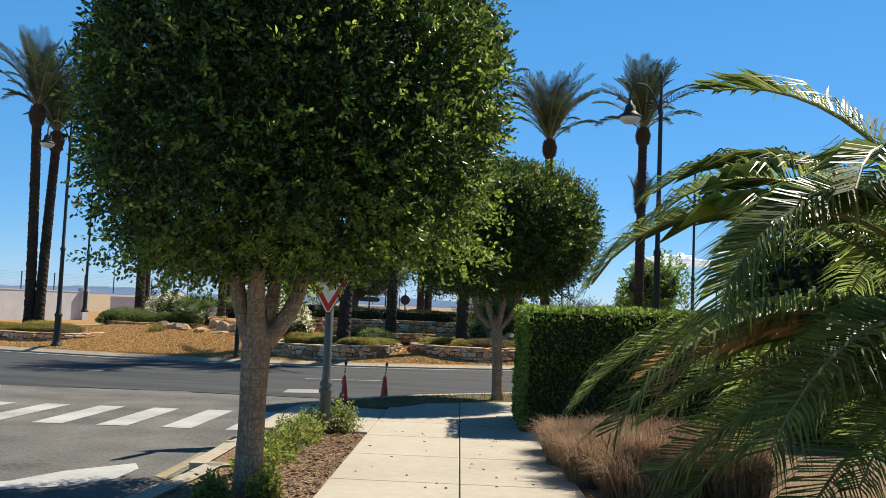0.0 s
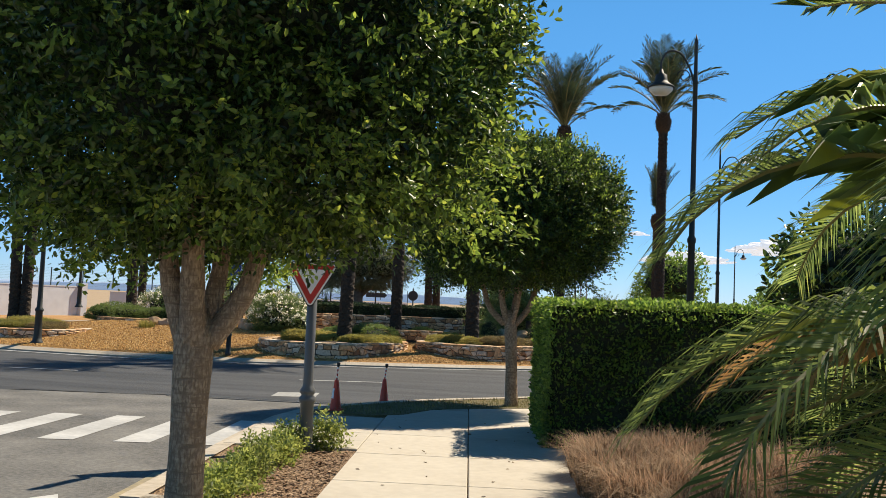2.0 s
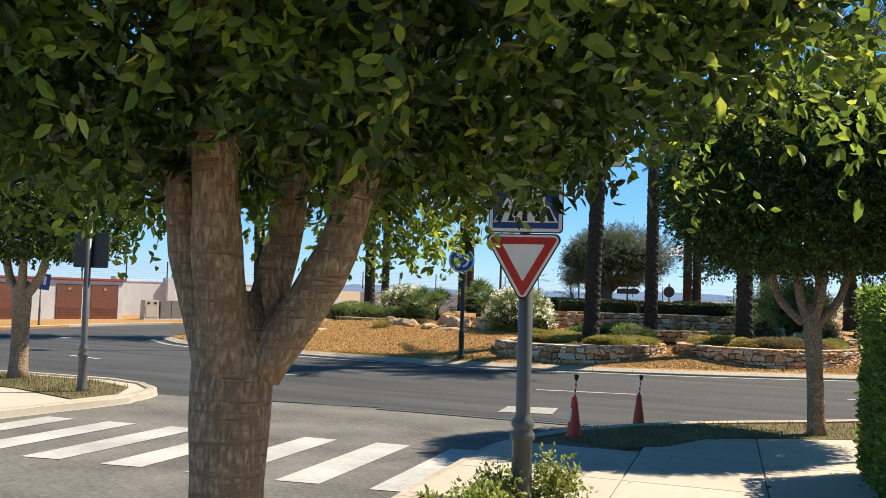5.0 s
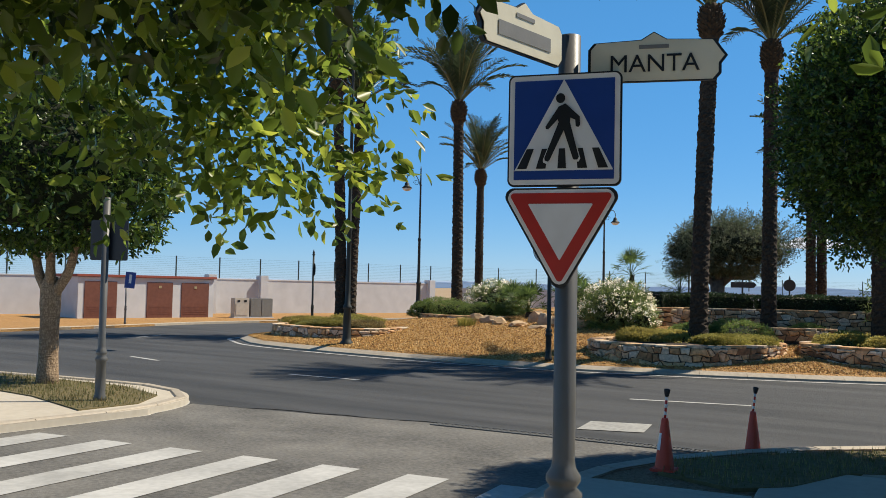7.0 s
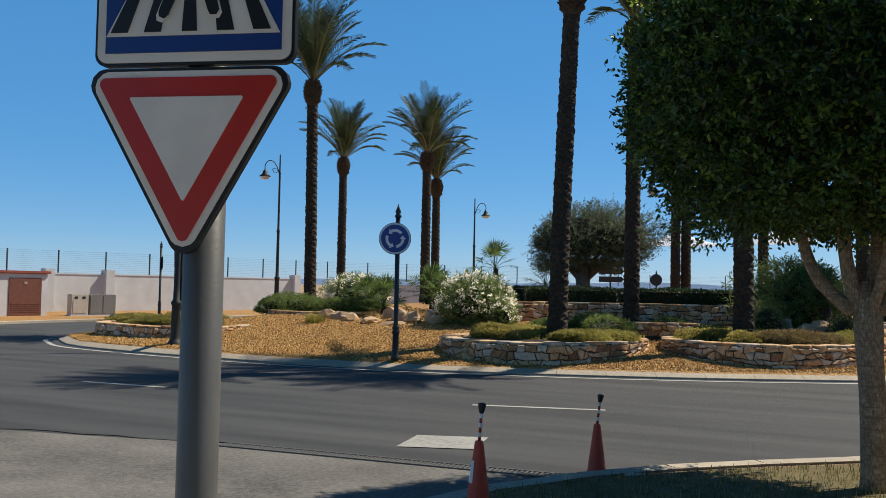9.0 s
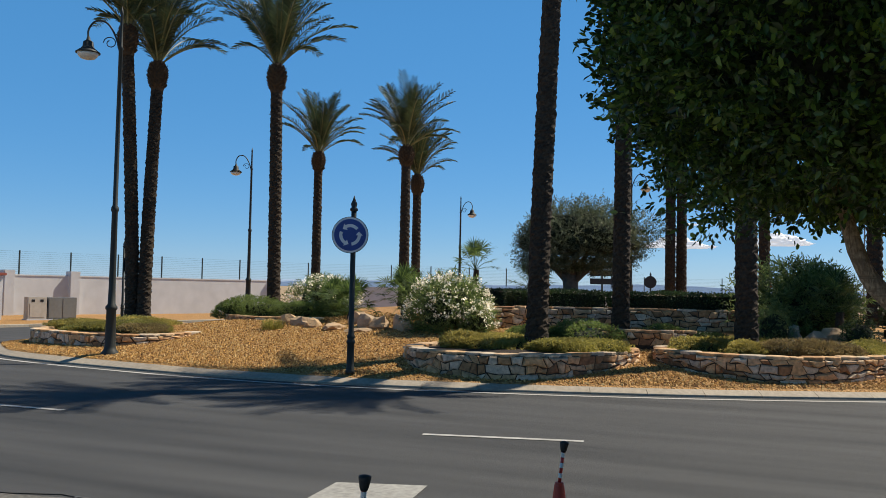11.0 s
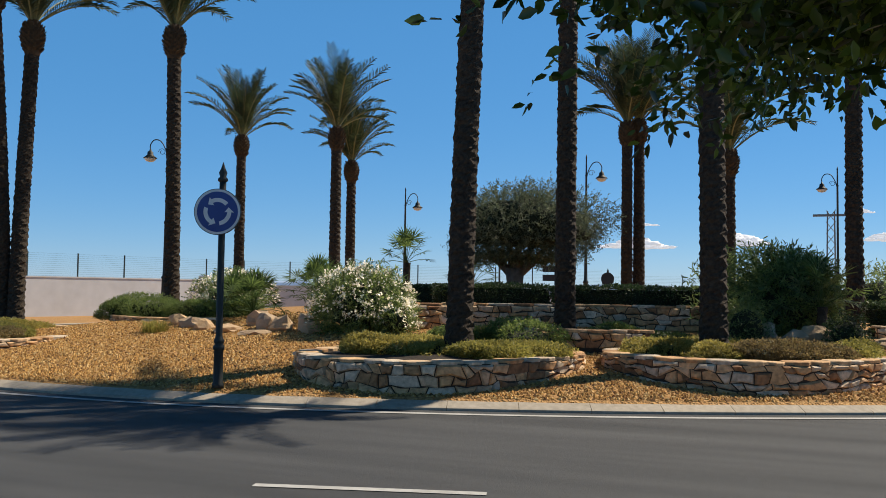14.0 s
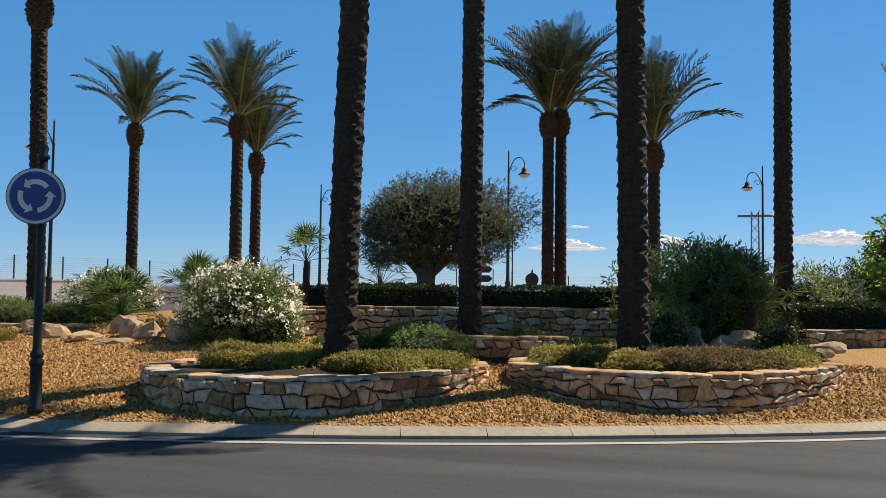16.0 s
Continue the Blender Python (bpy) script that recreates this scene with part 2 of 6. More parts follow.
M_white = surf("white_render_wall", (0.52, 0.53, 0.55), (0.64, 0.65, 0.67), 1.5, 0.9, 0.15, 40, bigscale=0.3)
M_brown = surf("brown_door", (0.13, 0.045, 0.03), (0.19, 0.07, 0.045), 6, 0.6, 0.1, 30)
M_grey = plain("grey_enamel", (0.20, 0.20, 0.19), 0.5)
M_beige = plain("beige_cabinet", (0.50, 0.46, 0.40), 0.6)
M_iron = plain("dark_green_iron", (0.022, 0.028, 0.026), 0.6, 0.0)
M_pole = plain("grey_painted_pole", (0.115, 0.116, 0.113), 0.45, 0.1)
M_black = plain("black_rubber", (0.02, 0.02, 0.02), 0.6)
M_signred = plain("sign_red", (0.50, 0.03, 0.025), 0.35)
M_signwhite = plain("sign_white", (0.78, 0.78, 0.76), 0.35)
M_signblue = plain("sign_blue", (0.012, 0.055, 0.27), 0.35)
M_signdark = plain("sign_black", (0.012, 0.013, 0.016), 0.4)
M_cream = plain("cream_enamel", (0.72, 0.68, 0.52), 0.4)
M_cone = plain("cone_orange_red", (0.62, 0.06, 0.03), 0.5)
M_glass = plain("lamp_glass_white", (0.75, 0.72, 0.65), 0.25)
M_bark = barkmat("ficus_bark", (0.18, 0.120, 0.073), (0.62, 0.455, 0.295))
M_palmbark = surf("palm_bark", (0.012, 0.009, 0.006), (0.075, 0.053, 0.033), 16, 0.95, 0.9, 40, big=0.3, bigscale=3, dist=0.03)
M_boot = surf("palm_boots", (0.025, 0.016, 0.009), (0.11, 0.065, 0.03), 12, 0.9, 0.6, 40)
M_olivebark = surf("olive_bark", (0.07, 0.06, 0.05), (0.15, 0.13, 0.11), 8, 0.95, 0.8, 20, dist=0.04)
M_mortar = surf("wall_core", (0.035, 0.025, 0.018), (0.085, 0.062, 0.042), 14, 0.95, 0.5, 40)
M_rock = surf("ochre_rock", (0.36, 0.24, 0.14), (0.58, 0.43, 0.28), 3, 0.9, 0.7, 14, rand=0.15, dist=0.03)
M_leaf = leafmat("ficus_leaf", (0.009, 0.022, 0.005), (0.054, 0.106, 0.020), 0.27, 0.33, (0.12, 0.19, 0.028), 0.42)
M_leafnew = leafmat("ficus_new_leaf", (0.028, 0.060, 0.011), (0.11, 0.18, 0.028), 0.44, 0.36, (0.22, 0.27, 0.04), 0.35)
# near-black green for filler bodies: the shade within foliage is in this colour
M_leafshade = surf("painted_foliage_shade", (0.008, 0.013, 0.005), (0.022, 0.032, 0.012), 6, 0.95, 0.6, 12, dist=0.1)
M_hedge = leafmat("hedge_leaf", (0.035, 0.080, 0.016), (0.11, 0.20, 0.036), 0.45, 0.4, (0.18, 0.25, 0.04))
M_darkhedge = leafmat("low_hedge_leaf", (0.012, 0.028, 0.010), (0.030, 0.060, 0.018), 0.2, 0.45)
M_frond = leafmat("palm_leaflet", (0.042, 0.075, 0.022), (0.13, 0.19, 0.052), 0.42, 0.38, (0.20, 0.24, 0.06), spec=0.4)
M_frondfar = leafmat("palm_leaflet_greyish", (0.018, 0.036, 0.016), (0.066, 0.100, 0.044), 0.16, 0.4, spec=0.5)
M_frondgold = leafmat("ageing_leaflet", (0.20, 0.13, 0.04), (0.30, 0.21, 0.07), 0.3, 0.5)
M_rachis = plain("leaf_stalk", (0.20, 0.19, 0.07), 0.5)
M_olive = leafmat("olive_leaf", (0.040, 0.058, 0.032), (0.105, 0.130, 0.080), 0.3, 0.45)
M_cover = leafmat("yellow_green_cover", (0.17, 0.17, 0.035), (0.34, 0.31, 0.08), 0.35, 0.5)
M_cover2 = leafmat("green_cover", (0.12, 0.13, 0.030), (0.26, 0.25, 0.06), 0.35, 0.5)
M_heath = leafmat("brownish_cover", (0.10, 0.075, 0.035), (0.22, 0.19, 0.07), 0.3, 0.6)
M_juniper = leafmat("juniper", (0.045, 0.084, 0.024), (0.150, 0.212, 0.056), 0.36, 0.5)
M_oleander = leafmat("oleander_leaf", (0.040, 0.074, 0.024), (0.150, 0.210, 0.068), 0.40, 0.34)
M_flower = leafmat("white_flower", (0.55, 0.52, 0.42), (0.80, 0.77, 0.68), 0.4, 0.7)
M_fan = leafmat("fan_palm_leaf", (0.030, 0.060, 0.020), (0.085, 0.14, 0.04), 0.35, 0.55, spec=0.25)
M_drygrass = leafmat("dry_grass_blade", (0.13, 0.09, 0.05), (0.31, 0.22, 0.13), 0.25, 0.8)
M_greengrass = leafmat("verge_grass_blade", (0.07, 0.09, 0.025), (0.22, 0.19, 0.08), 0.25, 0.7)
M_shrub = leafmat("verge_shrub_leaf", (0.08, 0.12, 0.025), (0.22, 0.26, 0.07), 0.4, 0.5)
# distance haze is in the pale blue; added emission lifts the hills' shaded face
M_hill = surf("hills_painted_haze", (0.33, 0.42, 0.55), (0.38, 0.47, 0.60), 0.01, 1.0, 0, 0.01, bigscale=0.002)
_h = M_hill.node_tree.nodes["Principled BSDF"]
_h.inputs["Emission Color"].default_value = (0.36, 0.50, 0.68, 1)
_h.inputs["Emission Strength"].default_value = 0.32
M_cloud = bpy.data.materials.new("cloud_glow")
M_cloud.use_nodes = True
_c = M_cloud.node_tree.nodes["Principled BSDF"]
_c.inputs["Base Color"].default_value = (0.45, 0.45, 0.45, 1)
_c.inputs["Emission Color"].default_value = (0.80, 0.86, 0.95, 1)
_c.inputs["Emission Strength"].default_value = 0.48
M_iron_cover = plain("cast_iron", (0.15, 0.148, 0.14), 0.6, 0.4)
M_wire = plain("fence_green", (0.03, 0.05, 0.05), 0.5)

# ---- ground, roads, pavements ----
def ground_piece(name, vf, mat, label="", category="", kind="structure"):
    ob = new(name, mesh_of(name, vf[0], vf[1], mat))
    return tagged(ob, label, category, kind=kind)


R = 2500
ground_piece("ground", ([(-R, -R, -0.06), (R, -R, -0.06), (R, R, -0.06), (-R, R, -0.06)], [[0, 1, 2, 3]]), M_land)
ground_piece("road", ([(-60, -40, 0), (60, -40, 0), (60, 85, 0), (-60, 85, 0)], [[0, 1, 2, 3]]), M_asphalt)
STREET = [(-9.2, -39), (-1.4, -39), (-1.5, 6), (-2.0, 14), (-2.5, 17), (-2.35, 18.6), (-1.9, 19.7), (-3.5, 19.85), (-5.3, 19.82), (-7.4, 19.35), (-9.6, 19.0), (-9.1, 17.9), (-9.0, 14)]
ground_piece("road_side_street", ([(x, y, 0.006) for x, y in STREET], [list(range(len(STREET)))]), M_street)

# tarry seam where the two asphalts meet
seam = [(-9.5 + 0.4 * k, 18.98 + 0.85 * min(1, k / 11) ** 0.8 + 0.05 * math.sin(k * 2.3) + 0.03 * math.sin(k * 5.1)) for k in range(19)]
ground_piece("road_seam", strip_vf(seam, 0.10, 0.009), M_asphalt)

# right-hand pavement block, its kerb, slabs, planting strip and verge
KERB_R = [(-1.35, -39), (-1.45, 6), (-1.72, 10.5), (-2.09, 13.3), (-2.45, 16.4), (-2.42, 17.6), (-2.20, 18.45), (-1.50, 19.6), (-0.65, 20.5), (0.6, 21.5), (4.2, 24.3), (12, 27.0), (40, 29.0)]
kr = bez(KERB_R, 6)
block = [(p.x, p.y) for p in kr] + [(40, -39)]
ground_piece("pavement", poly_vf(block[::-1], 0.0, 0.10), M_soil)


def kerb_stones(line, w, top, group, length=1.0, z0=-0.02, lip=None):
    """Kerb stones one by one along a line, on its left side."""
    L = [Vector((p[0], p[1], 0)) for p in line]
    acc, i, out = 0.0, 0, [L[0]]
    cum = [0.0]
    for a, b in zip(L, L[1:]):
        cum.append(cum[-1] + (b - a).length)
    s = 0.0
    pts = []
    while s < cum[-1]:
        j = max(k for k in range(len(cum)) if cum[k] <= s)
        j = min(j, len(L) - 2)
        pts.append(L[j].lerp(L[j + 1], (s - cum[j]) / max(cum[j + 1] - cum[j], 1e-6)))
        s += length
    vfs = []
    for a, b in zip(pts, pts[1:]):
        d = (b - a).normalized()
        n = Vector((-d.y, d.x, 0))
        a2, b2 = a + d * 0.005, b - d * 0.005
        q = [a2, b2, b2 + n * w, a2 + n * w]
        c = 0.018
        ins = [a2 + n * c, b2 + n * c, b2 + n * (w - c), a2 + n * (w - c)]
        V = [(p.x, p.y, z0) for p in q] + [(p.x, p.y, top - c) for p in q] + [(p.x, p.y, top) for p in ins]
        if lip is not None:
            V = [(x_, y_, z_ if i_ not in (4, 5, 8, 9) else lip + (0.01 if i_ > 7 else 0)) for i_, (x_, y_, z_) in enumerate(V)]
        F = [[k, (k + 1) % 4, (k + 1) % 4 + 4, k + 4] for k in range(4)] + [[k + 4, (k + 1) % 4 + 4, (k + 1) % 4 + 8, k + 8] for k in range(4)] + [[8, 9, 10, 11]]
        vfs.append((V, F))
    return vfs


def add_kerb(name, line, w, top, near, label, lip=None):
    base = thing(name, kind="structure", label=label)
    rest = []
    for vf in kerb_stones(line, w, top, name, lip=lip):
        c = Vector(vf[0][0])
        if near(c):
            part("kerb_stone", mesh_of("kerb_stone", vf[0], vf[1], M_kerb), base)
        else:
            rest.append(vf)
    if rest:
        v, f = merge(*rest)
        part("kerb_stones_far", mesh_of("kerb_stones_far", v, f, M_kerb), base, kind="stuff")


add_kerb("kerb_pavement", kr[::-1], -0.16, 0.125, lambda c: 5 < c.y < 26 and c.x < 12, "pale concrete kerb along the pavement")
# yellow line beside the kerb
yl = [(p.x - 0.32, p.y) for p in kr if 2 < p.y < 12.6]
ground_piece("road_yellow_line", strip_vf(yl, 0.13, 0.011), M_yellow)

SO, SV, SU = Vector((1.0, 10.41, 0)), Vector((-0.1074, 0.9942, 0)), Vector((0.9942, 0.1074, 0))


def su(u, v, z=0.0):
    p = SO + SU * u + SV * v
    return (p.x, p.y, z)


def slab(base, u0, u1, v0, v1, top=0.13):
    g, c = 0.006, 0.008
    V = []
    for z, e in ((0.09, g), (top - c, g), (top, g + c)):
        V += [su(u0 + e, v0 + e, z), su(u1 - e, v0 + e, z), su(u1 - e, v1 - e, z), su(u0 + e, v1 - e, z)]
    F = [[k, (k + 1) % 4, (k + 1) % 4 + 4, k + 4] for k in range(4)] + [[k + 4, (k + 1) % 4 + 4, (k + 1) % 4 + 8, k + 8] for k in range(4)] + [[8, 9, 10, 11]]
    part("paving_slab", mesh_of("paving_slab", V, F, M_slab), base)


walkway = thing("pavement_slabs", kind="structure", label="sunlit beige concrete slab footpath with dark joints")
for k in range(-14, 5):
    v0, v1 = 0.07 + 1.70 * k, 0.07 + 1.70 * (k + 1)
    if v0 < 7.2:
        slab(walkway, -1.30, 0.0, v0, v1)
        slab(walkway, 0.0, 1.20, v0, min(v1, 8.4))
    if 2 <= k < 5:
        slab(walkway, -2.90, -1.30, max(v0, 3.75), min(v1, 7.0))
slab(walkway, 0.0, 1.20, 8.4, 9.6)
slab(walkway, -1.30, 0.0, 8.65, 9.6)

# verge of thin grass by the corner
VERGE = [(-2.02, 17.75), (-1.25, 17.42), (-0.85, 17.85), (-0.5, 18.9), (0.35, 19.45), (1.5, 20.1), (3.2, 20.8), (9, 22.6), (9, 25.6), (4.2, 23.9), (0.65, 21.25), (-0.6, 20.28), (-1.42, 19.45), (-2.08, 18.4)]
ground_piece("ground_verge", poly_vf(VERGE, 0.05, 0.137), M_grass)


def inside(poly, x, y):
    c = False
    n = len(poly)
    for i in range(n):
        (x1, y1), (x2, y2) = poly[i], poly[i - 1]
        if (y1 > y) != (y2 > y) and x < (x2 - x1) * (y - y1) / (y2 - y1) + x1:
            c = not c
    return c


def blades(name, poly, n, h, mat, z, label, seed, lean=0.5, w=0.006):
    r = np.random.default_rng(seed)
    xs, ys = [p[0] for p in poly], [p[1] for p in poly]
    V, F = [], []
    while len(F) < n:
        x, y = r.uniform(min(xs), max(xs)), r.uniform(min(ys), max(ys))
        if not inside(poly, x, y):
            continue
        a, hh, l = r.uniform(0, 6.28), h * r.uniform(0.4, 1.2), r.uniform(0, lean)
        dx, dy = math.cos(a) * w, math.sin(a) * w
        b = r.uniform(0, 6.28)
        ex, ey = math.cos(b) * hh * l, math.sin(b) * hh * l
        i = len(V)
        V += [(x - dx, y - dy, z), (x + dx, y + dy, z), (x + ex, y + ey, z + hh)]
        F.append([i, i + 1, i + 2])
    return tagged(new(name, mesh_of(name, V, F, mat)), label, "grass", kind="stuff")


blades("verge_grass", VERGE, 9000, 0.07, M_greengrass, 0.135, "short dry green grass on the corner verge", 3)

# zebra crossing, lines and covers
zebra = thing("zebra_crossing", kind="structure", label="white zebra crossing painted on worn grey asphalt")
for k in range(7):
    x, y = -2.87 - 0.925 * k, 14.23 - 0.155 * k
    part("stripe", mesh_of("stripe", [(x, y, 0.012), (x + 0.43, y + 0.10, 0.012), (x + 0.12, y + 2.62, 0.012), (x - 0.31, y + 2.56, 0.012)], [[0, 1, 2, 3]], M_paint), zebra)


def paint_quad(name, pts, z=0.010):
    ground_piece(name, ([(x, y, z) for x, y in pts], [list(range(len(pts)))]), M_paintworn if z < 0.01 else M_paint)


def dash(a, b, w=0.11):
    ground_piece("road_dash_line", strip_vf([a, b], w, 0.007), M_paint)


dash((-4.51, 24.05), (-2.61, 24.56))
dash((-11.46, 23.22), (-9.73, 23.33))
dash((-17.0, 23.8), (-15.7, 23.5))
dash((-22.7, 28.8), (-23.2, 30.2))
dash((1.2, 26.5), (2.8, 27.4))
paint_quad("road_yield_square", [(-3.99, 20.50), (-3.17, 20.78), (-3.30, 21.55), (-4.10, 21.28)], 0.009)
paint_quad("road_marking", [(-4.75, 7.75), (-3.06, 9.38), (-2.62, 9.75), (-2.45, 10.2), (-2.5, 10.8), (-2.69, 11.11), (-3.13, 10.40), (-3.3, 9.75), (-4.95, 8.05)], 0.012)


def cover(x, y, r, z):
    V, F = lathe_vf([(r, z - 0.02), (r, z), (r * 0.93, z + 0.004), (r * 0.9, z), (r * 0.6, z + 0.002), (0.01, z + 0.003)], 28)
    return tagged(new("manhole_cover", mesh_of("manhole_cover", V, F, M_iron_cover)), "round cast-iron manhole cover set in the asphalt", "manhole cover")


cover(-9.0, 23.5, 0.36, 0.006)
cover(-6.25, 18.7, 0.34, 0.012)
grate = thing("drain_grate", -5.7, 19.55, 0.008, "long dark steel drainage grate across the street mouth", "drain grate", rz=3.5)
v, f = merge(box_vf(0, 3.8, 0, 0.02, 0, 0.012), box_vf(0, 3.8, 0.18, 0.20, 0, 0.012))
part("frame", mesh_of("frame", v, f, M_iron_cover), grate)
v, f = merge(*[box_vf(0.02 + k * 0.05, 0.045 + k * 0.05, 0.02, 0.18, 0, 0.008) for k in range(75)])
part("bar_row", mesh_of("bar_row", v, f, M_iron_cover), grate, kind="stuff")

# left corner pavement
KERB_L = [(-60, 17.5), (-20, 18.9), (-13.2, 19.5), (-11.2, 19.65), (-9.8, 19.1), (-9.15, 17.9), (-9.0, 16.2), (-9.0, 5), (-9.1, -39)]
kl = bez(KERB_L, 6)
ground_piece("pavement_corner", poly_vf([(p.x, p.y) for p in kl][::-1] + [(-60, -39)], 0.0, 0.10), M_slab)
add_kerb("kerb_corner", kl[::-1], 0.16, 0.125, lambda c: c.x > -22 and c.y > 6, "pale concrete kerb round the street corner")
ground_piece("road_corner_line", strip_vf([(p.x, p.y) for p in kl if p.x > -30 and p.y > 8][::-1], -0.02, 0.01), M_paint)
VERGE_L = [(-9.45, 16.9), (-9.5, 17.9), (-10.1, 18.75), (-11.4, 19.2), (-13.4, 19.1), (-20, 18.4), (-20, 17.0), (-13.5, 17.6), (-11.2, 17.4)]
ground_piece("ground_verge_corner", poly_vf(VERGE_L, 0.05, 0.118), M_grass)
blades("corner_grass", VERGE_L, 5000, 0.08, M_greengrass, 0.117, "thin dry grass on the street corner", 5)
# far left strip of ochre ground and its kerb
FAR = [(-27.6, 22), (-28.0, 32), (-28.4, 36), (-27.9, 40), (-25.5, 52), (-21, 62), (-10, 72), (8, 74), (40, 74)]
fk = bez(FAR, 5)
ground_piece("ground_far_strip", poly_vf([(p.x, p.y) for p in fk] + [(40, 84), (-59, 84), (-59, 22)], 0.0, 0.09), M_gravel)
add_kerb("kerb_far", fk, 0.16, 0.11, lambda c: False, "far concrete kerb")

# ---- the roundabout island ----
ISLAND = [(-20.45, 31.5), (-20.15, 30.75), (-19.3, 30.05), (-18, 29.2), (-16.2, 28.7), (-13.7, 28.35), (-11, 28.15), (-8.15, 28.30), (-5.6, 28.85), (-3.2, 29.6), (-0.8, 30.6), (1.77, 31.95), (4.5, 34), (7.5, 37.5), (10, 43), (10, 52), (5, 61), (-5, 65), (-15, 63), (-21, 57), (-23.5, 48), (-22.8, 39), (-21.2, 33.6), (-20.45, 31.5)]
isl = bez(ISLAND, 6)[:-1]
IA = np.array([(p.x, p.y) for p in isl])


def edge_dist(x, y):
    a, b = IA, np.roll(IA, -1, 0)
    ab = b - a
    t = np.clip(((x - a[:, 0]) * ab[:, 0] + (y - a[:, 1]) * ab[:, 1]) / (ab ** 2).sum(1), 0, 1)
    return float(np.hypot(a[:, 0] + t * ab[:, 0] - x, a[:, 1] + t * ab[:, 1] - y).min())


def gz(x, y):
    """Height of the island's ground."""
    d = min(edge_dist(x, y), 8.5)
    return 0.11 + 0.115 * d


V, F = [], []
N, C = len(IA), np.array((-7.0, 46.0))
RINGS = [0, 0.0145, 0.03, 0.055, 0.09, 0.14, 0.2, 0.28, 0.38, 0.5, 0.65, 0.82]
for f_ in RINGS:
    for p in IA:
        q = p + (C - p) * f_
        V.append((q[0], q[1], gz(q[0], q[1]) if f_ else -0.05))
V.append((C[0], C[1], gz(*C)))
for k in range(len(RINGS) - 1):
    for i in range(N):
        j = (i + 1) % N
        F.append([k * N + i, k * N + j, (k + 1) * N + j, (k + 1) * N + i])
for i in range(N):
    F.append([(len(RINGS) - 1) * N + i, (len(RINGS) - 1) * N + (i + 1) % N, len(V) - 1])
me = mesh_of("ground_island", V, F, M_gravel, True)
tagged(new("ground_island", me), kind="structure")
add_kerb("kerb_island", [(p.x, p.y) for p in isl] + [(isl[0].x, isl[0].y)], 0.26, 0.125, lambda c: c.y < 36 and c.x > -21 and c.x < 6, "pale sloping concrete kerb round the island", 0.035)
front = [(p.x, p.y) for p in isl if p.y < 45]
front.sort(key=lambda p: math.atan2(p[1] - 46, p[0] + 7))
off = []
for x, y in front:
    d = Vector((x + 7, y - 46)).normalized()
    off.append((x + d.x * 0.28, y + d.y * 0.28))
ground_piece("road_edge_line", strip_vf(off, -0.13, 0.007), M_paint)

# ochre pebbles on the island's front slope
r = np.random.default_rng(11)
V, F = [], []
oct_v = np.array([(1, 0, 0), (-1, 0, 0), (0, 1, 0), (0, -1, 0), (0, 0, 0.8), (0, 0, -0.5)], float)
oct_f = [[0, 2, 4], [2, 1, 4], [1, 3, 4], [3, 0, 4]]
n = 0
while n < 56000:
    x, y = r.uniform(-20, 6), r.uniform(28.2, 36.5)
    if r.random() > 1.25 - (y - 28) * 0.11 or not inside([tuple(p) for p in IA[::3]], x, y):
        continue
    d = edge_dist(x, y)
    if d < 0.28:
        continue
    s = r.uniform(0.016, 0.040)
    a = r.uniform(0, 6.28)
    q = oct_v * s * r.uniform(0.7, 1.3, 3)
    rot = np.array([[math.cos(a), -math.sin(a), 0], [math.sin(a), math.cos(a), 0], [0, 0, 1]])
    q = q @ rot.T + (x, y, gz(x, y) + 0.004)
    i = len(V)
    V += q.tolist()
    F += [[k + i for k in t] for t in oct_f]
    n += 1


def islandmat(name, stops, rough=0.9, by_object=False):
    m = bpy.data.materials.new(name)
    m.use_nodes = True
    nt = m.node_tree
    geo = nt.nodes.new("ShaderNodeNewGeometry")
    ramp = nt.nodes.new("ShaderNodeValToRGB")
    while len(ramp.color_ramp.elements) < len(stops):
        ramp.color_ramp.elements.new(0.5)
    for e, (p, c) in zip(ramp.color_ramp.elements, stops):
        e.position, e.color = p, (*c, 1)
    oi = nt.nodes.new("ShaderNodeObjectInfo")
    nt.links.new(oi.outputs["Random"] if by_object else geo.outputs["Random Per Island"], ramp.inputs[0])
    b = nt.nodes["Principled BSDF"]
    ns = nt.nodes.new("ShaderNodeTexNoise")
    ns.inputs["Scale"].default_value, ns.inputs["Detail"].default_value = 14, 6
    nt.links.new(geo.outputs["Position"], ns.inputs["Vector"])
    mr = nt.nodes.new("ShaderNodeMapRange")
    mr.inputs[1].default_value, mr.inputs[2].default_value, mr.inputs[3].default_value, mr.inputs[4].default_value = 0.3, 0.7, 0.65, 1.3
    nt.links.new(ns.outputs[0], mr.inputs[0])
    hs = nt.nodes.new("ShaderNodeHueSaturation")
    nt.links.new(mr.outputs[0], hs.inputs["Value"])
    nt.links.new(ramp.outputs[0], hs.inputs["Color"])
    nt.links.new(hs.outputs[0], b.inputs["Base Color"])
    bp = nt.nodes.new("ShaderNodeBump")
    bp.inputs["Strength"].default_value, bp.inputs["Distance"].default_value = 0.5, 0.02
    nt.links.new(ns.outputs[0], bp.inputs["Height"])
    nt.links.new(bp.outputs[0], b.inputs["Normal"])
    b.inputs["Roughness"].default_value = rough
    return m


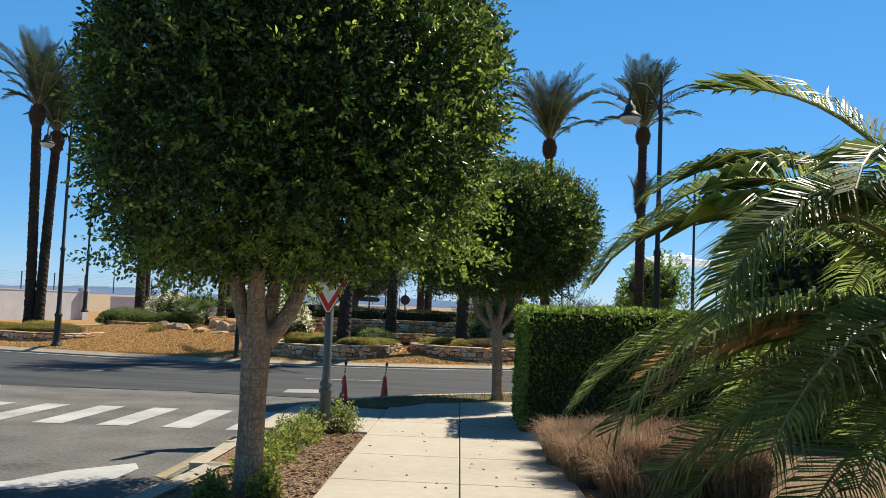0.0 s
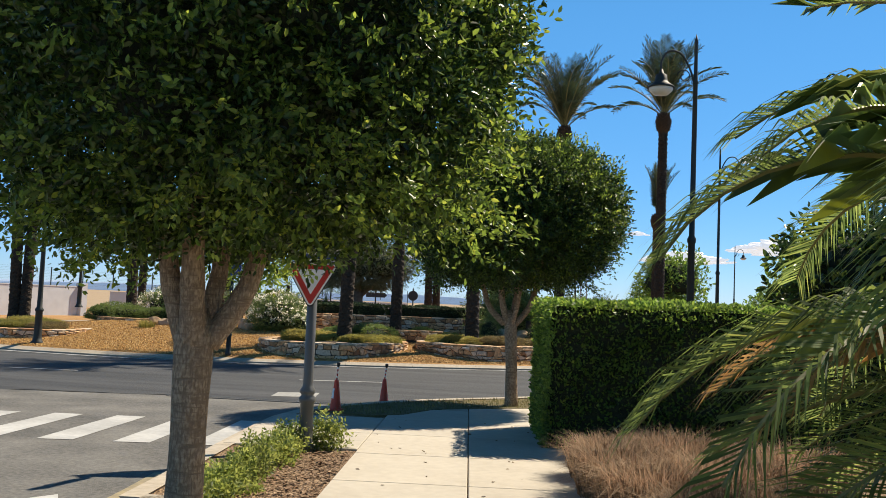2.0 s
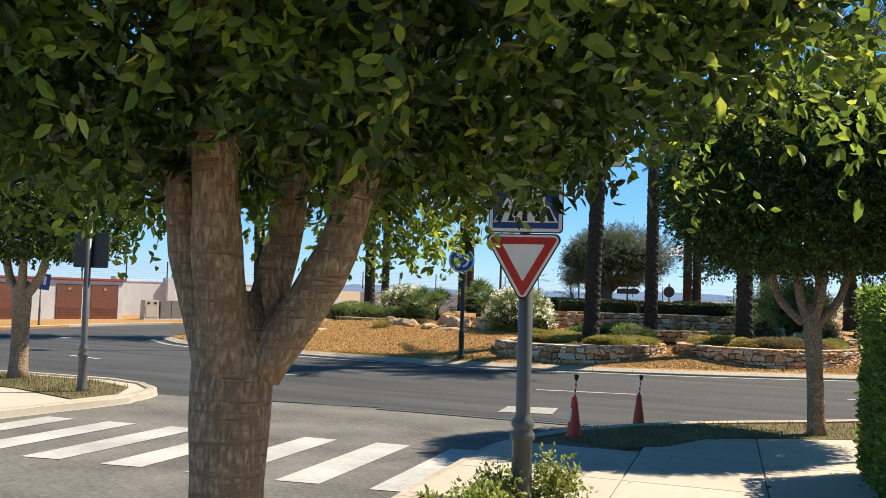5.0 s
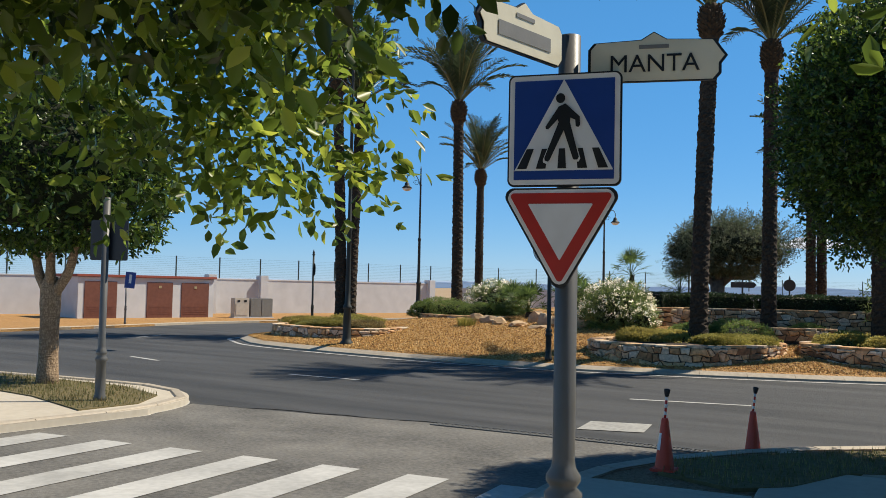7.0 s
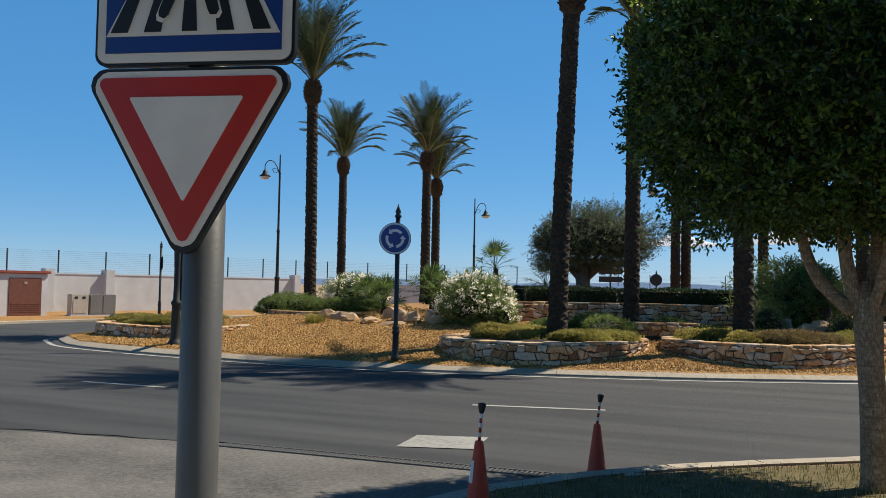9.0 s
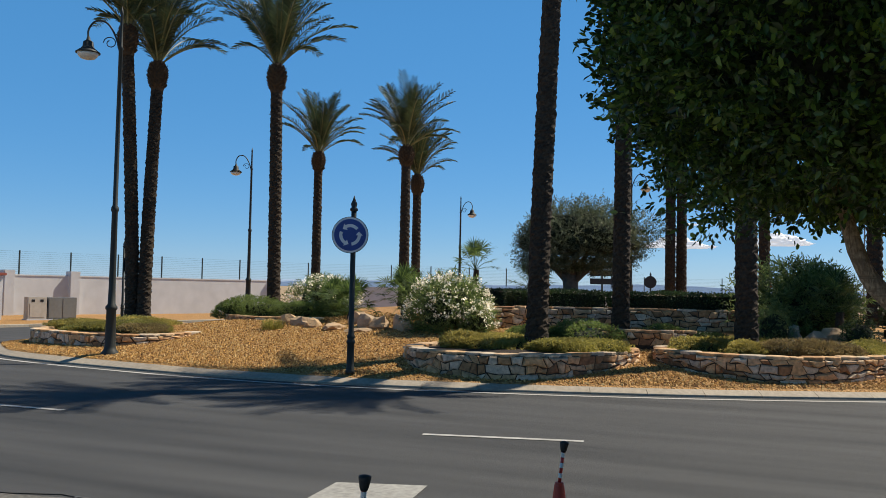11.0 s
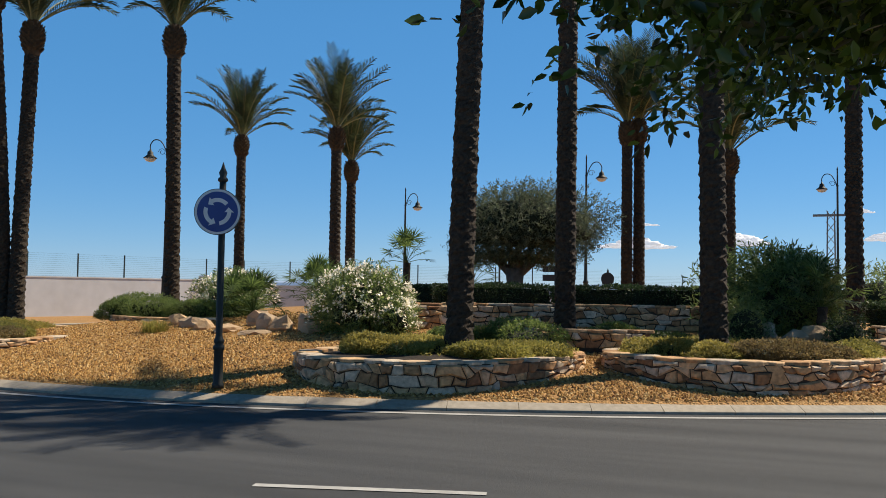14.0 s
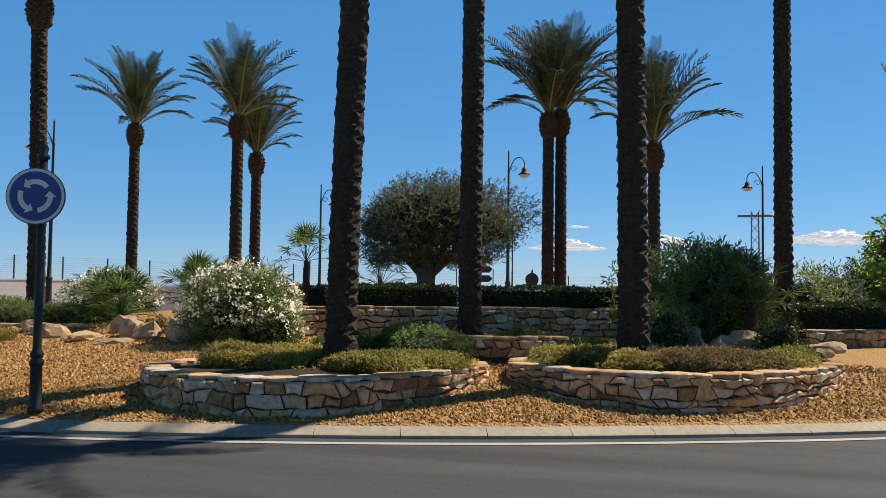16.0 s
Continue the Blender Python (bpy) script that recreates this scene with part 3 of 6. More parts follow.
M_pebble = islandmat("ochre_pebbles", [(0, (0.13, 0.06, 0.02)), (0.3, (0.36, 0.18, 0.045)), (0.7, (0.52, 0.29, 0.08)), (1, (0.60, 0.42, 0.19))])
STONES = [(0, (0.25, 0.13, 0.065)), (0.25, (0.54, 0.31, 0.145)), (0.55, (0.66, 0.43, 0.23)), (0.8, (0.50, 0.41, 0.31)), (1, (0.76, 0.63, 0.47))]
M_stoneisl = islandmat("rubble_stone_mixed", STONES)
M_stone = islandmat("rubble_stone_single", STONES, by_object=True)
tagged(new("island_gravel", mesh_of("island_gravel", V, F, M_pebble)), "loose ochre gravel covering the island slope", "gravel", kind="stuff")


# ---- rubble walls ----
def rubble_wall(name, ctrl, z_top, z_base, thick, label, closed=True, singles=True, seed=1, soil=None):
    r = np.random.default_rng(seed)
    line = bez(ctrl + ([ctrl[0]] if closed else []), 8)
    base = thing(name, label=label, category="stone wall", group="rubble planter walls")
    L = [Vector((p.x, p.y, 0)) for p in line]
    cum = [0.0]
    for a, b in zip(L, L[1:]):
        cum.append(cum[-1] + (b - a).length)

    def at(s):
        s = min(max(s, 0), cum[-1] - 1e-4)
        j = max(k for k in range(len(cum) - 1) if cum[k] <= s)
        p = L[j].lerp(L[j + 1], (s - cum[j]) / (cum[j + 1] - cum[j]))
        d = (L[j + 1] - L[j]).normalized()
        return p, d, Vector((d.y, -d.x, 0))

    # core
    V, F = [], []
    for i, p in enumerate(L):
        _, d, nr = at(cum[i])
        q = p - nr * thick
        zb = z_base(p.x, p.y) - 0.15
        V += [(p.x, p.y, zb), (p.x, p.y, z_top - 0.05), (q.x, q.y, z_top - 0.05), (q.x, q.y, zb)]
    for i in range(len(L) - 1):
        for k in range(4):
            F.append([i * 4 + k, i * 4 + (k + 1) % 4, i * 4 + 4 + (k + 1) % 4, i * 4 + 4 + k][::-1])
    part("core", mesh_of("core", V, F, M_mortar), base, "dark recessed mortar")
    rest = []
    # face stones: wavy courses cut by slanting joints
    o = seed * 7.3

    def course(i, nr_, s_):
        p_ = at(s_)[0]
        zb_ = z_base(p_.x, p_.y) - 0.06
        t_ = i / nr_
        w_ = 0.0 if i in (0, nr_) else 0.10 * noise.noise(Vector((s_ * 3.1 + o, i * 5.1, 0))) + 0.05 * noise.noise(Vector((s_ * 8.3 + o, i * 3.7, 2)))
        return zb_ + (z_top - 0.055 - zb_) * t_ + w_

    pm = at(cum[-1] * 0.3)[0]
    nr_ = max(2, int(round((z_top - z_base(pm.x, pm.y)) / 0.13)))
    for i in range(nr_):
        s, slant = 0.0, 0.0
        while s < cum[-1] - 0.04:
            w = r.uniform(0.11, 0.33) if r.random() < 0.85 else r.uniform(0.33, 0.5)
            e = min(s + w, cum[-1])
            sl2 = r.uniform(-0.06, 0.06)
            g = r.uniform(0.005, 0.013)
            bl, br, tl, tr = s - slant + g, e - sl2 - g, s + slant + g, e + sl2 - g
            if e >= cum[-1]:
                br = tr = e
            outline = [(bl, 0), ((bl + br) / 2, 0), (br, 0), (tr, 1), ((tl + tr) / 2, 1), (tl, 1)]
            V = []
            bulge = r.uniform(0.008, 0.06)
            mid = (s + e) / 2
            for depth, ins in ((-0.10, 0.0), (0.006, 0.0), (bulge, 0.022)):
                for q, up in outline:
                    q2 = mid + (q - mid) * (1 - ins / max(w, 0.1) * 2)
                    q2 = min(max(q2, 0.0), cum[-1])
                    pp, d2, n2 = at(q2)
                    z = course(i + up, nr_, q2) + (g + ins if up == 0 else -g - ins)
                    pp = pp + n2 * (depth + r.uniform(-0.006, 0.006))
                    V.append((pp.x, pp.y, z + r.uniform(-0.006, 0.006)))
            k = 6
            F = [[j * k + t_, j * k + (t_ + 1) % k, (j + 1) * k + (t_ + 1) % k, (j + 1) * k + t_] for j in range(2) for t_ in range(k)] + [[12 + t_ for t_ in range(k)]]
            rest.append((V, F))
            s, slant = e, sl2
    # cap stones
    s = 0.0
    while s < cum[-1] - 0.05:
        w = r.uniform(0.25, 0.6)
        pp, d2, n2 = at(s + w / 2)
        c = pp - n2 * (thick / 2 - 0.01)
        k = 8
        V = []
        th = r.uniform(0.045, 0.065)
        for z_, sc in ((z_top - 0.06, 0.98), (z_top - 0.06 + th * 0.8, 1.0), (z_top - 0.06 + th, 0.92)):
            for i in range(k):
                a = 2 * math.pi * (i + 0.5) / k
                q = 1 / max(abs(math.cos(a)), abs(math.sin(a))) ** 0.8
                jit = 1 + 0.05 * math.sin(i * 3.7 + s * 9)
                V.append(tuple(c + d2 * (math.cos(a) * q * w * 0.5 * sc * jit) + n2 * (math.sin(a) * q * (thick * 0.5 + 0.02) * sc * jit) + Vector((0, 0, z_))))
        F = [[j * k + i, j * k + (i + 1) % k, (j + 1) * k + (i + 1) % k, (j + 1) * k + i] for j in range(2) for i in range(k)] + [[2 * k + i for i in range(k)]]
        rest.append((V, F))
        s += w * 0.97
    if singles:
        for vf in rest[:290]:
            part("stone", mesh_of("stone", vf[0], vf[1], M_stone), base)
        rest = rest[290:]
    if rest:
        v, f = merge(*rest)
        part("stones", mesh_of("stones", v, f, M_stoneisl), base, kind="stuff")
    if soil is not None:
        pts = [(p - at(c_)[2] * (thick * 0.6)) for p, c_ in zip(L[:-1], cum)]
        cx, cy = sum(p.x for p in pts) / len(pts), sum(p.y for p in pts) / len(pts)
        V = [(p.x, p.y, soil - 0.03) for p in pts] + [(cx, cy, soil + 0.06)]
        F = [[i, (i + 1) % len(pts), len(pts)] for i in range(len(pts))]
        part("soil", mesh_of("soil", V, F, M_darksoil), base, "dark planting soil")
    return base



PLANTER_A = [(-7.75, 30.25), (-7.05, 29.55), (-5.75, 29.32), (-4.65, 29.75), (-4.0, 30.6), (-3.45, 32.1), (-3.9, 33.2), (-5.5, 33.5), (-7.2, 33.0), (-7.95, 31.4)]
PLANTER_B = [(-3.1, 32.35), (-2.2, 31.65), (-0.9, 31.38), (0.25, 32.0), (1.15, 33.2), (1.65, 34.8), (1.0, 36.0), (-0.6, 35.9), (-2.3, 34.6), (-3.2, 33.4)]
PLANTER_C = [(-19.2, 31.6), (-18.7, 30.75), (-16.8, 30.1), (-15.2, 30.2), (-14.5, 31.4), (-14.9, 33.3), (-16.4, 35.2), (-18.5, 36.2), (-20.0, 35.8), (-20.2, 33.6)]
rubble_wall("planter_wall", PLANTER_A, 0.64, lambda x, y: min(gz(x, y), 0.5), 0.34, "curved planter wall of ochre and grey rubble stone", seed=2, soil=0.60)
rubble_wall("planter_wall", PLANTER_B, 0.68, lambda x, y: min(gz(x, y), 0.54), 0.34, "curved planter wall of warm rubble stone with pale coping", seed=3, soil=0.64)
rubble_wall("planter_wall", PLANTER_C, 0.58, lambda x, y: min(gz(x, y), 0.42), 0.34, "low curved rubble planter wall round two palms", singles=False, seed=4, soil=0.54)
rubble_wall("terrace_wall", [(-16.6, 36.0), (-15.6, 34.9), (-14.2, 34.7), (-12.7, 35.0)], 0.93, lambda x, y: min(gz(x, y), 0.7), 0.3, "low rubble wall below clipped junipers", closed=False, singles=False, seed=5)
rubble_wall("terrace_wall", [(-7.7, 34.5), (-6.6, 35.6), (-4.6, 36.6), (-2.0, 37.2), (0.3, 37.6)], 1.40, lambda x, y: 0.9, 0.4, "upper rubble terrace wall in front of a dark hedge", closed=False, singles=False, seed=6)
rubble_wall("terrace_wall", [(-5.0, 33.9), (-3.6, 33.6), (-2.6, 34.2)], 0.98, lambda x, y: 0.7, 0.35, "short rubble step between the planters", closed=False, singles=False, seed=7)
rubble_wall("terrace_wall", [(1.6, 38.9), (3.0, 39.6), (5.5, 41.5), (7.5, 44.5)], 1.02, lambda x, y: 0.7, 0.35, "rubble wall below a clipped hedge", closed=False, singles=False, seed=8)


# ---- plants ----
def leaf_template(L, W):
    return np.array([(0, 0, 0), (W * .5, L * .32, W * .18), (W * .42, L * .68, W * .15), (0, L, -L * .05), (-W * .42, L * .68, W * .15), (-W * .5, L * .32, W * .18)]), [[0, 1, 2, 3], [0, 3, 4, 5]]


def frames_from(dirs, r):
    """Rotation matrices with y along dirs and a random roll."""
    n = len(dirs)
    y = dirs / np.linalg.norm(dirs, axis=1, keepdims=True)
    a = r.normal(size=(n, 3))
    x = np.cross(a, y)
    x /= np.linalg.norm(x, axis=1, keepdims=True)
    z = np.cross(x, y)
    return np.stack((x, y, z), 2)


def scatter_leaves(P, D, L, W, r, size=(0.7, 1.25), up=None):
    T, F = leaf_template(L, W)
    Rm = frames_from(D, r)
    if up is not None:
        y = Rm[:, :, 1]
        x = np.cross(y, np.array((0, 0, 1.0)) + 0.5 * r.normal(size=y.shape))
        x /= np.linalg.norm(x, axis=1, keepdims=True) + 1e-9
        Rm = np.stack((x, y, np.cross(x, y)), 2)
    s = r.uniform(*size, len(P))
    V = np.einsum("nij,kj->nki", Rm, T) * s[:, None, None] + P[:, None, :]
    n, k = len(P), len(T)
    FF = (np.array(F)[None] + (np.arange(n) * k)[:, None, None]).reshape(-1, 4)
    return V.reshape(-1, 3), FF


def fast_mesh(name, V, F, mat):
    me = bpy.data.meshes.new(name)
    V = np.asarray(V, np.float32)
    F = np.asarray(F, np.int32)
    me.vertices.add(len(V))
    me.vertices.foreach_set("co", V.ravel())
    me.loops.add(F.size)
    me.loops.foreach_set("vertex_index", F.ravel())
    me.polygons.add(len(F))
    me.polygons.foreach_set("loop_start", np.arange(0, F.size, F.shape[1], dtype=np.int32))
    me.materials.append(mat)
    me.update(calc_edges=True)
    return me


def sphere_dirs(n, r):
    d = r.normal(size=(n, 3))
    return d / np.linalg.norm(d, axis=1, keepdims=True)


def lump(d, seed, k=9, amp=0.07):
    r = np.random.default_rng(seed)
    c = sphere_dirs(k, r)
    return 1 + amp * (np.maximum(0, d @ c.T) ** 6).sum(1) - amp * 0.8


def sprigs(P, D, n_leaf, length, r):
    """Spread n_leaf leaf origins along a twig from each point P in direction D."""
    n = len(P)
    t = (np.arange(n_leaf) + 0.5) / n_leaf
    Q = P[:, None, :] + D[:, None, :] * (t[None, :, None] * length) + r.normal(size=(n, n_leaf, 3)) * 0.012
    side = r.normal(size=(n, n_leaf, 3))
    LD = D[:, None, :] * 0.8 + side * 0.75
    return Q.reshape(-1, 3), LD.reshape(-1, 3)


def crown_mesh(name, radii, n_sprig, n_leaf, L, W, mat, seed, flat=-0.75, amp=0.07, shell=(0.74, 1.0), twig=0.18, droop=0.0, stray=0.03, square=2.0, clump=0):
    """A crown of leaf sprigs about the origin."""
    r = np.random.default_rng(seed)
    d = sphere_dirs(n_sprig, r)
    rad = r.uniform(shell[0], shell[1], n_sprig) * lump(d, seed + 1, amp=amp)
    if square > 2:
        rad *= (np.hypot(d[:, 0], d[:, 1]) ** square + np.abs(d[:, 2]) ** square) ** (-1 / square)
    if clump:
        c = sphere_dirs(clump, r)
        near = np.concatenate([(q @ c.T).max(1) for q in np.array_split(d, 8)])
        rad *= 1 + 0.10 * (np.clip((near - 0.985) / 0.015, -1.2, 1))
    out = r.random(n_sprig) < stray
    rad[out] *= r.uniform(1.0, 1.10, out.sum())
    P = d * rad[:, None]
    lowp = P[:, 2] < flat
    P[lowp, 2] = flat + (P[lowp, 2] - flat) * 0.25 + r.normal(size=lowp.sum()) * 0.04
    P = P * np.array(radii)
    D = d + 0.55 * r.normal(size=d.shape) + np.array((0, 0, 0.25 - droop))
    D /= np.linalg.norm(D, axis=1, keepdims=True)
    Q, LD = sprigs(P, D, n_leaf, twig, r)
    V, F = scatter_leaves(Q, LD, L, W, r)
    return fast_mesh(name, V, F, mat)


def blob_vf(radii, seed, amp=0.12, sub=3, flat=None):
    bm = bmesh.new()
    bmesh.ops.create_icosphere(bm, subdivisions=sub, radius=1)
    o = Vector((seed * 3.1, seed * 1.7, seed))
    for v in bm.verts:
        s = 1 + amp * noise.noise(v.co * 2.1 + o) * 2
        c = v.co * s
        if flat is not None and c.z < flat:
            c.z = flat + (c.z - flat) * 0.2
        v.co = Vector((c.x * radii[0], c.y * radii[1], c.z * radii[2]))
    V = [tuple(v.co) for v in bm.verts]
    F = [[v.index for v in f.verts] for f in bm.faces]
    bm.free()
    return V, F


def ficus(x, y, z, crown_c, radii, n_sprig, n_leaf, leaf, seed, label, trunk_r, fork, limbs, lean=(0, 0), flat=-0.75, hem=None, hem_mat=None):
    t = thing("ball_tree", x, y, z, label, "tree", "clipped street trees")
    H = fork
    pts = [(lean[0] * (k / 8) ** 1.3, lean[1] * k / 8, -0.05 + (H + 0.12) * k / 8) for k in range(9)]
    rad = [trunk_r * s for s in (1.30, 1.12, 1.05, 1.02, 1.0, 1.02, 1.10, 1.12, 0.7)]
    vfs = [tube_vf(pts, rad, 18, wob=0.025, seed=seed)]
    for (ex, ey, ez, rr) in limbs:
        b = Vector(pts[-1]) + Vector((ex * 0.18, ey * 0.18, -0.26))
        e = Vector((lean[0] + ex, lean[1] + ey, H + ez))
        c = b.lerp(e, 0.45) + Vector((ex * 0.16, ey * 0.16, -0.05))
        line = bez([tuple(b), tuple(c), tuple(e)], 6)
        vfs.append(tube_vf([tuple(p) for p in line], [rr * (1.30 - 0.50 * k / (len(line) - 1) + (0.07 if k in (5, 8) else 0)) for k in range(len(line))], 14, wob=0.035, seed=seed + 5))
        for s in range(3):
            r2 = random.Random(seed * 7 + s + int(ex * 100))
            q = e + Vector((ex * 0.5 + r2.uniform(-.4, .4), ey * 0.5 + r2.uniform(-.4, .4), r2.uniform(0.4, 1.0)))
            vfs.append(tube_vf([tuple(e - (e - c) * 0.12), tuple(e.lerp(q, 0.5)), tuple(q)], [rr * 0.55, rr * 0.4, rr * 0.2], 8, wob=0.05, seed=s))
    v, f = merge(*vfs)
    part("trunk", mesh_of("trunk", v, f, M_bark, True), t, "smooth greyish-brown forked trunk")
    cm = pose(*crown_c)
    c = part("crown", crown_mesh("crown", radii, n_sprig, n_leaf, leaf[0], leaf[1], M_leaf, seed, flat=flat, shell=(0.78, 1.0), twig=0.2, square=2.4, clump=240), t, "dense clipped ball of small glossy leaves", cm)
    part("new_growth", crown_mesh("new_growth", radii, n_sprig // 16, n_leaf + 2, leaf[0], leaf[1], M_leafnew, seed + 40, flat=flat, shell=(0.96, 1.07), twig=0.24, square=2.4), c, "fresh lighter shoots on the outside", kind="stuff")
    if hem:
        r = np.random.default_rng(seed + 3)
        for a0, a1, nh, z0, z1, q0, q1 in hem:
            a = r.uniform(a0, a1, nh)
            q = radii[0] * r.uniform(q0, q1, nh)
            PP = np.stack((np.cos(a) * q, np.sin(a) * q, r.uniform(z0, z1, nh)), 1)
            DD = np.stack((np.cos(a) * 0.7, np.sin(a) * 0.7, r.uniform(-0.9, 0.1, nh)), 1) + 0.35 * r.normal(size=(nh, 3))
            DD /= np.linalg.norm(DD, axis=1, keepdims=True)
            Q, LD = sprigs(PP, DD, 12, 0.26, r)
            V, F = scatter_leaves(Q, LD, leaf[0] * 0.9, leaf[1] * 0.9, r)
            part("hem", fast_mesh("hem", V, F, hem_mat or M_leafnew), c, "loose hanging sprays of leaves", kind="stuff")
    # added solid body behind the leaves, painted dark as the crown's inner shade
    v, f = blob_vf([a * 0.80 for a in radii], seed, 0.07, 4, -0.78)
    part("core", mesh_of("core", v, f, M_leafshade, True), c, "added filler body, the crown's inner shade painted dark")
    return t


tree_near = ficus(-0.84, 9.54, 0.10, (0.30, 0.08, 3.62), (1.76, 1.76, 1.60), 14500, 9, (0.053, 0.025), 21, "clipped ball-shaped ficus tree with a forked trunk in the planting strip", 0.120, 1.54,
                  [(-0.27, -0.05, 1.00, 0.064), (0.04, -0.22, 1.05, 0.072), (0.44, 0.17, 0.82, 0.066), (0.12, 0.22, 1.0, 0.056)], (0.01, 0), -0.90, ((radians(142), radians(215), 110, -1.66, -1.36, 0.45, 0.85), (radians(76), radians(114), 40, -1.6, -1.3, 0.30, 0.50), (radians(98), radians(120), 250, -1.78, -1.1, 0.74, 1.10), (radians(120), radians(172), 120, -1.75, -1.1, 0.66, 1.02), (radians(-80), radians(60), 160, -1.5, -0.6, 0.80, 1.08), (radians(100), radians(372), 460, -1.55, -1.0, 0.50, 1.0)))
ficus(0.74, 20.09, 0.12, (-0.10, -0.05, 3.56), (1.88, 1.84, 1.30), 14000, 9, (0.054, 0.026), 22, "clipped ball-shaped ficus tree on the corner verge", 0.105, 1.70,
      [(-0.55, 0.0, 0.6, 0.05), (-0.2, -0.1, 0.75, 0.055), (0.12, 0.1, 0.8, 0.055), (0.5, 0.05, 0.7, 0.05), (0.2, -0.3, 0.8, 0.04)], (-0.08, 0), -0.94, ((radians(0), radians(360), 330, -1.36, -1.05, 0.40, 0.86),), M_leaf)
ficus(-12.6, 18.6, 0.11, (0.1, 0, 3.55), (1.75, 1.75, 1.5), 4200, 8, (0.09, 0.04), 23, "clipped ball-shaped ficus tree on the opposite corner", 0.15, 1.7,
      [(-0.5, 0.0, 0.7, 0.07), (0.1, -0.1, 0.8, 0.07), (0.5, 0.1, 0.7, 0.07)])


def frond_vf(L, elev, curl, n, leaf, seed, droop=0.25, wide=1.0):
    """A feather leaf in the xz plane that leaves the origin at elev degrees and bends over by curl degrees."""
    r = np.random.default_rng(seed)
    K = 14
    pts, p, a = [], Vector((0, 0, 0)), radians(elev)
    for k in range(K + 1):
        pts.append(p.copy())
        p = p + Vector((math.cos(a), 0, math.sin(a))) * (L / K)
        a -= radians(curl) / K * (0.35 + 1.3 * k / K)
    V, F = tube_vf([tuple(q) for q in pts], [0.030 * (1 - 0.85 * k / K) * L / 3 + 0.003 for k in range(K + 1)], 4, cap=False)
    stalk = (V, F)
    LV, LF = [], []
    for i in range(n):
        s = 0.14 + 0.86 * (i + 0.5) / n
        j = min(int(s * K), K - 1)
        q = pts[j].lerp(pts[j + 1], s * K - j)
        d = (pts[j + 1] - pts[j]).normalized()
        up = Vector((-d.z, 0, d.x))
        ll = leaf * (0.45 + 0.75 * math.sin(math.pi * min(s * 0.92 + 0.06, 1)) ** 0.7) * r.uniform(0.85, 1.1)
        for sd in (-1, 1):
            dirn = (d * (0.55 + 0.35 * s + r.uniform(-.1, .1)) + Vector((0, sd * 0.85, 0)) + up * (0.38 + r.uniform(-.16, .16))).normalized()
            tip = q + dirn * ll + Vector((0, 0, -droop * ll * r.uniform(0.5, 1.2)))
            mid = q + dirn * ll * 0.5
            w = Vector((d.x, 0, d.z)) * 0.016 * wide * leaf / 0.45
            i0 = len(LV)
            LV += [tuple(q - w * 0.5), tuple(q + w * 0.5), tuple(mid + w), tuple(tip), tuple(mid - w * 0.8)]
            LF.append([i0, i0 + 1, i0 + 2, i0 + 3, i0 + 4])
    return stalk, (LV, LF)


def frond_meshes(specs, mat, tag, wide=1.0):
    out = []
    for k, (L, e, c, n, lf, dr) in enumerate(specs):
        stalk, leaves = frond_vf(L, e, c, n, lf, 50 + k, droop=dr, wide=wide)
        me = bpy.data.meshes.new(tag)
        v, f = merge(stalk, leaves)
        me.from_pydata(v, [], f)
        me.materials.append(M_rachis)
        me.materials.append(mat)
        idx = [0] * len(stalk[1]) + [1] * len(leaves[1])
        me.polygons.foreach_set("material_index", idx)
        out.append(me)
    return out


FAR_FRONDS = frond_meshes([(2.7, 86, 18, 38, 0.40, 0.10), (2.9, 79, 30, 38, 0.42, 0.14), (2.9, 70, 48, 38, 0.42, 0.2), (2.8, 60, 66, 36, 0.40, 0.25), (2.6, 45, 75, 34, 0.38, 0.3), (2.2, 22, 60, 30, 0.34, 0.4)], M_frondfar, "frond", 1.4)


def palm_trunk_mesh(h, r0, lean, seed):
    r = np.random.default_rng(seed)
    n, step = 16, 0.065
    rows = int(h / step)
    V, F = [], []
    for k in range(rows + 1):
        t = k / rows
        cx, cy = lean[0] * t ** 1.4, lean[1] * t ** 1.4
        rad = r0 * (1.18 - 0.18 * min(t * 12, 1)) * (1 - 0.14 * t)
        for i in range(n):
            a = 2 * math.pi * (i + 0.5 * (k % 2)) / n
            ph = (k + (i % 4) * 1.0) % 3
            rr = rad * (1 + (0.10, 0.02, -0.07)[int(ph)] + r.uniform(-0.05, 0.05))
            V.append((cx + math.cos(a) * rr, cy + math.sin(a) * rr, t * h))
    for k in range(rows):
        for i in range(n):
            a, b = k * n + i, k * n + (i + 1) % n
            F.append([a, b, b + n, a + n])
    return V, F


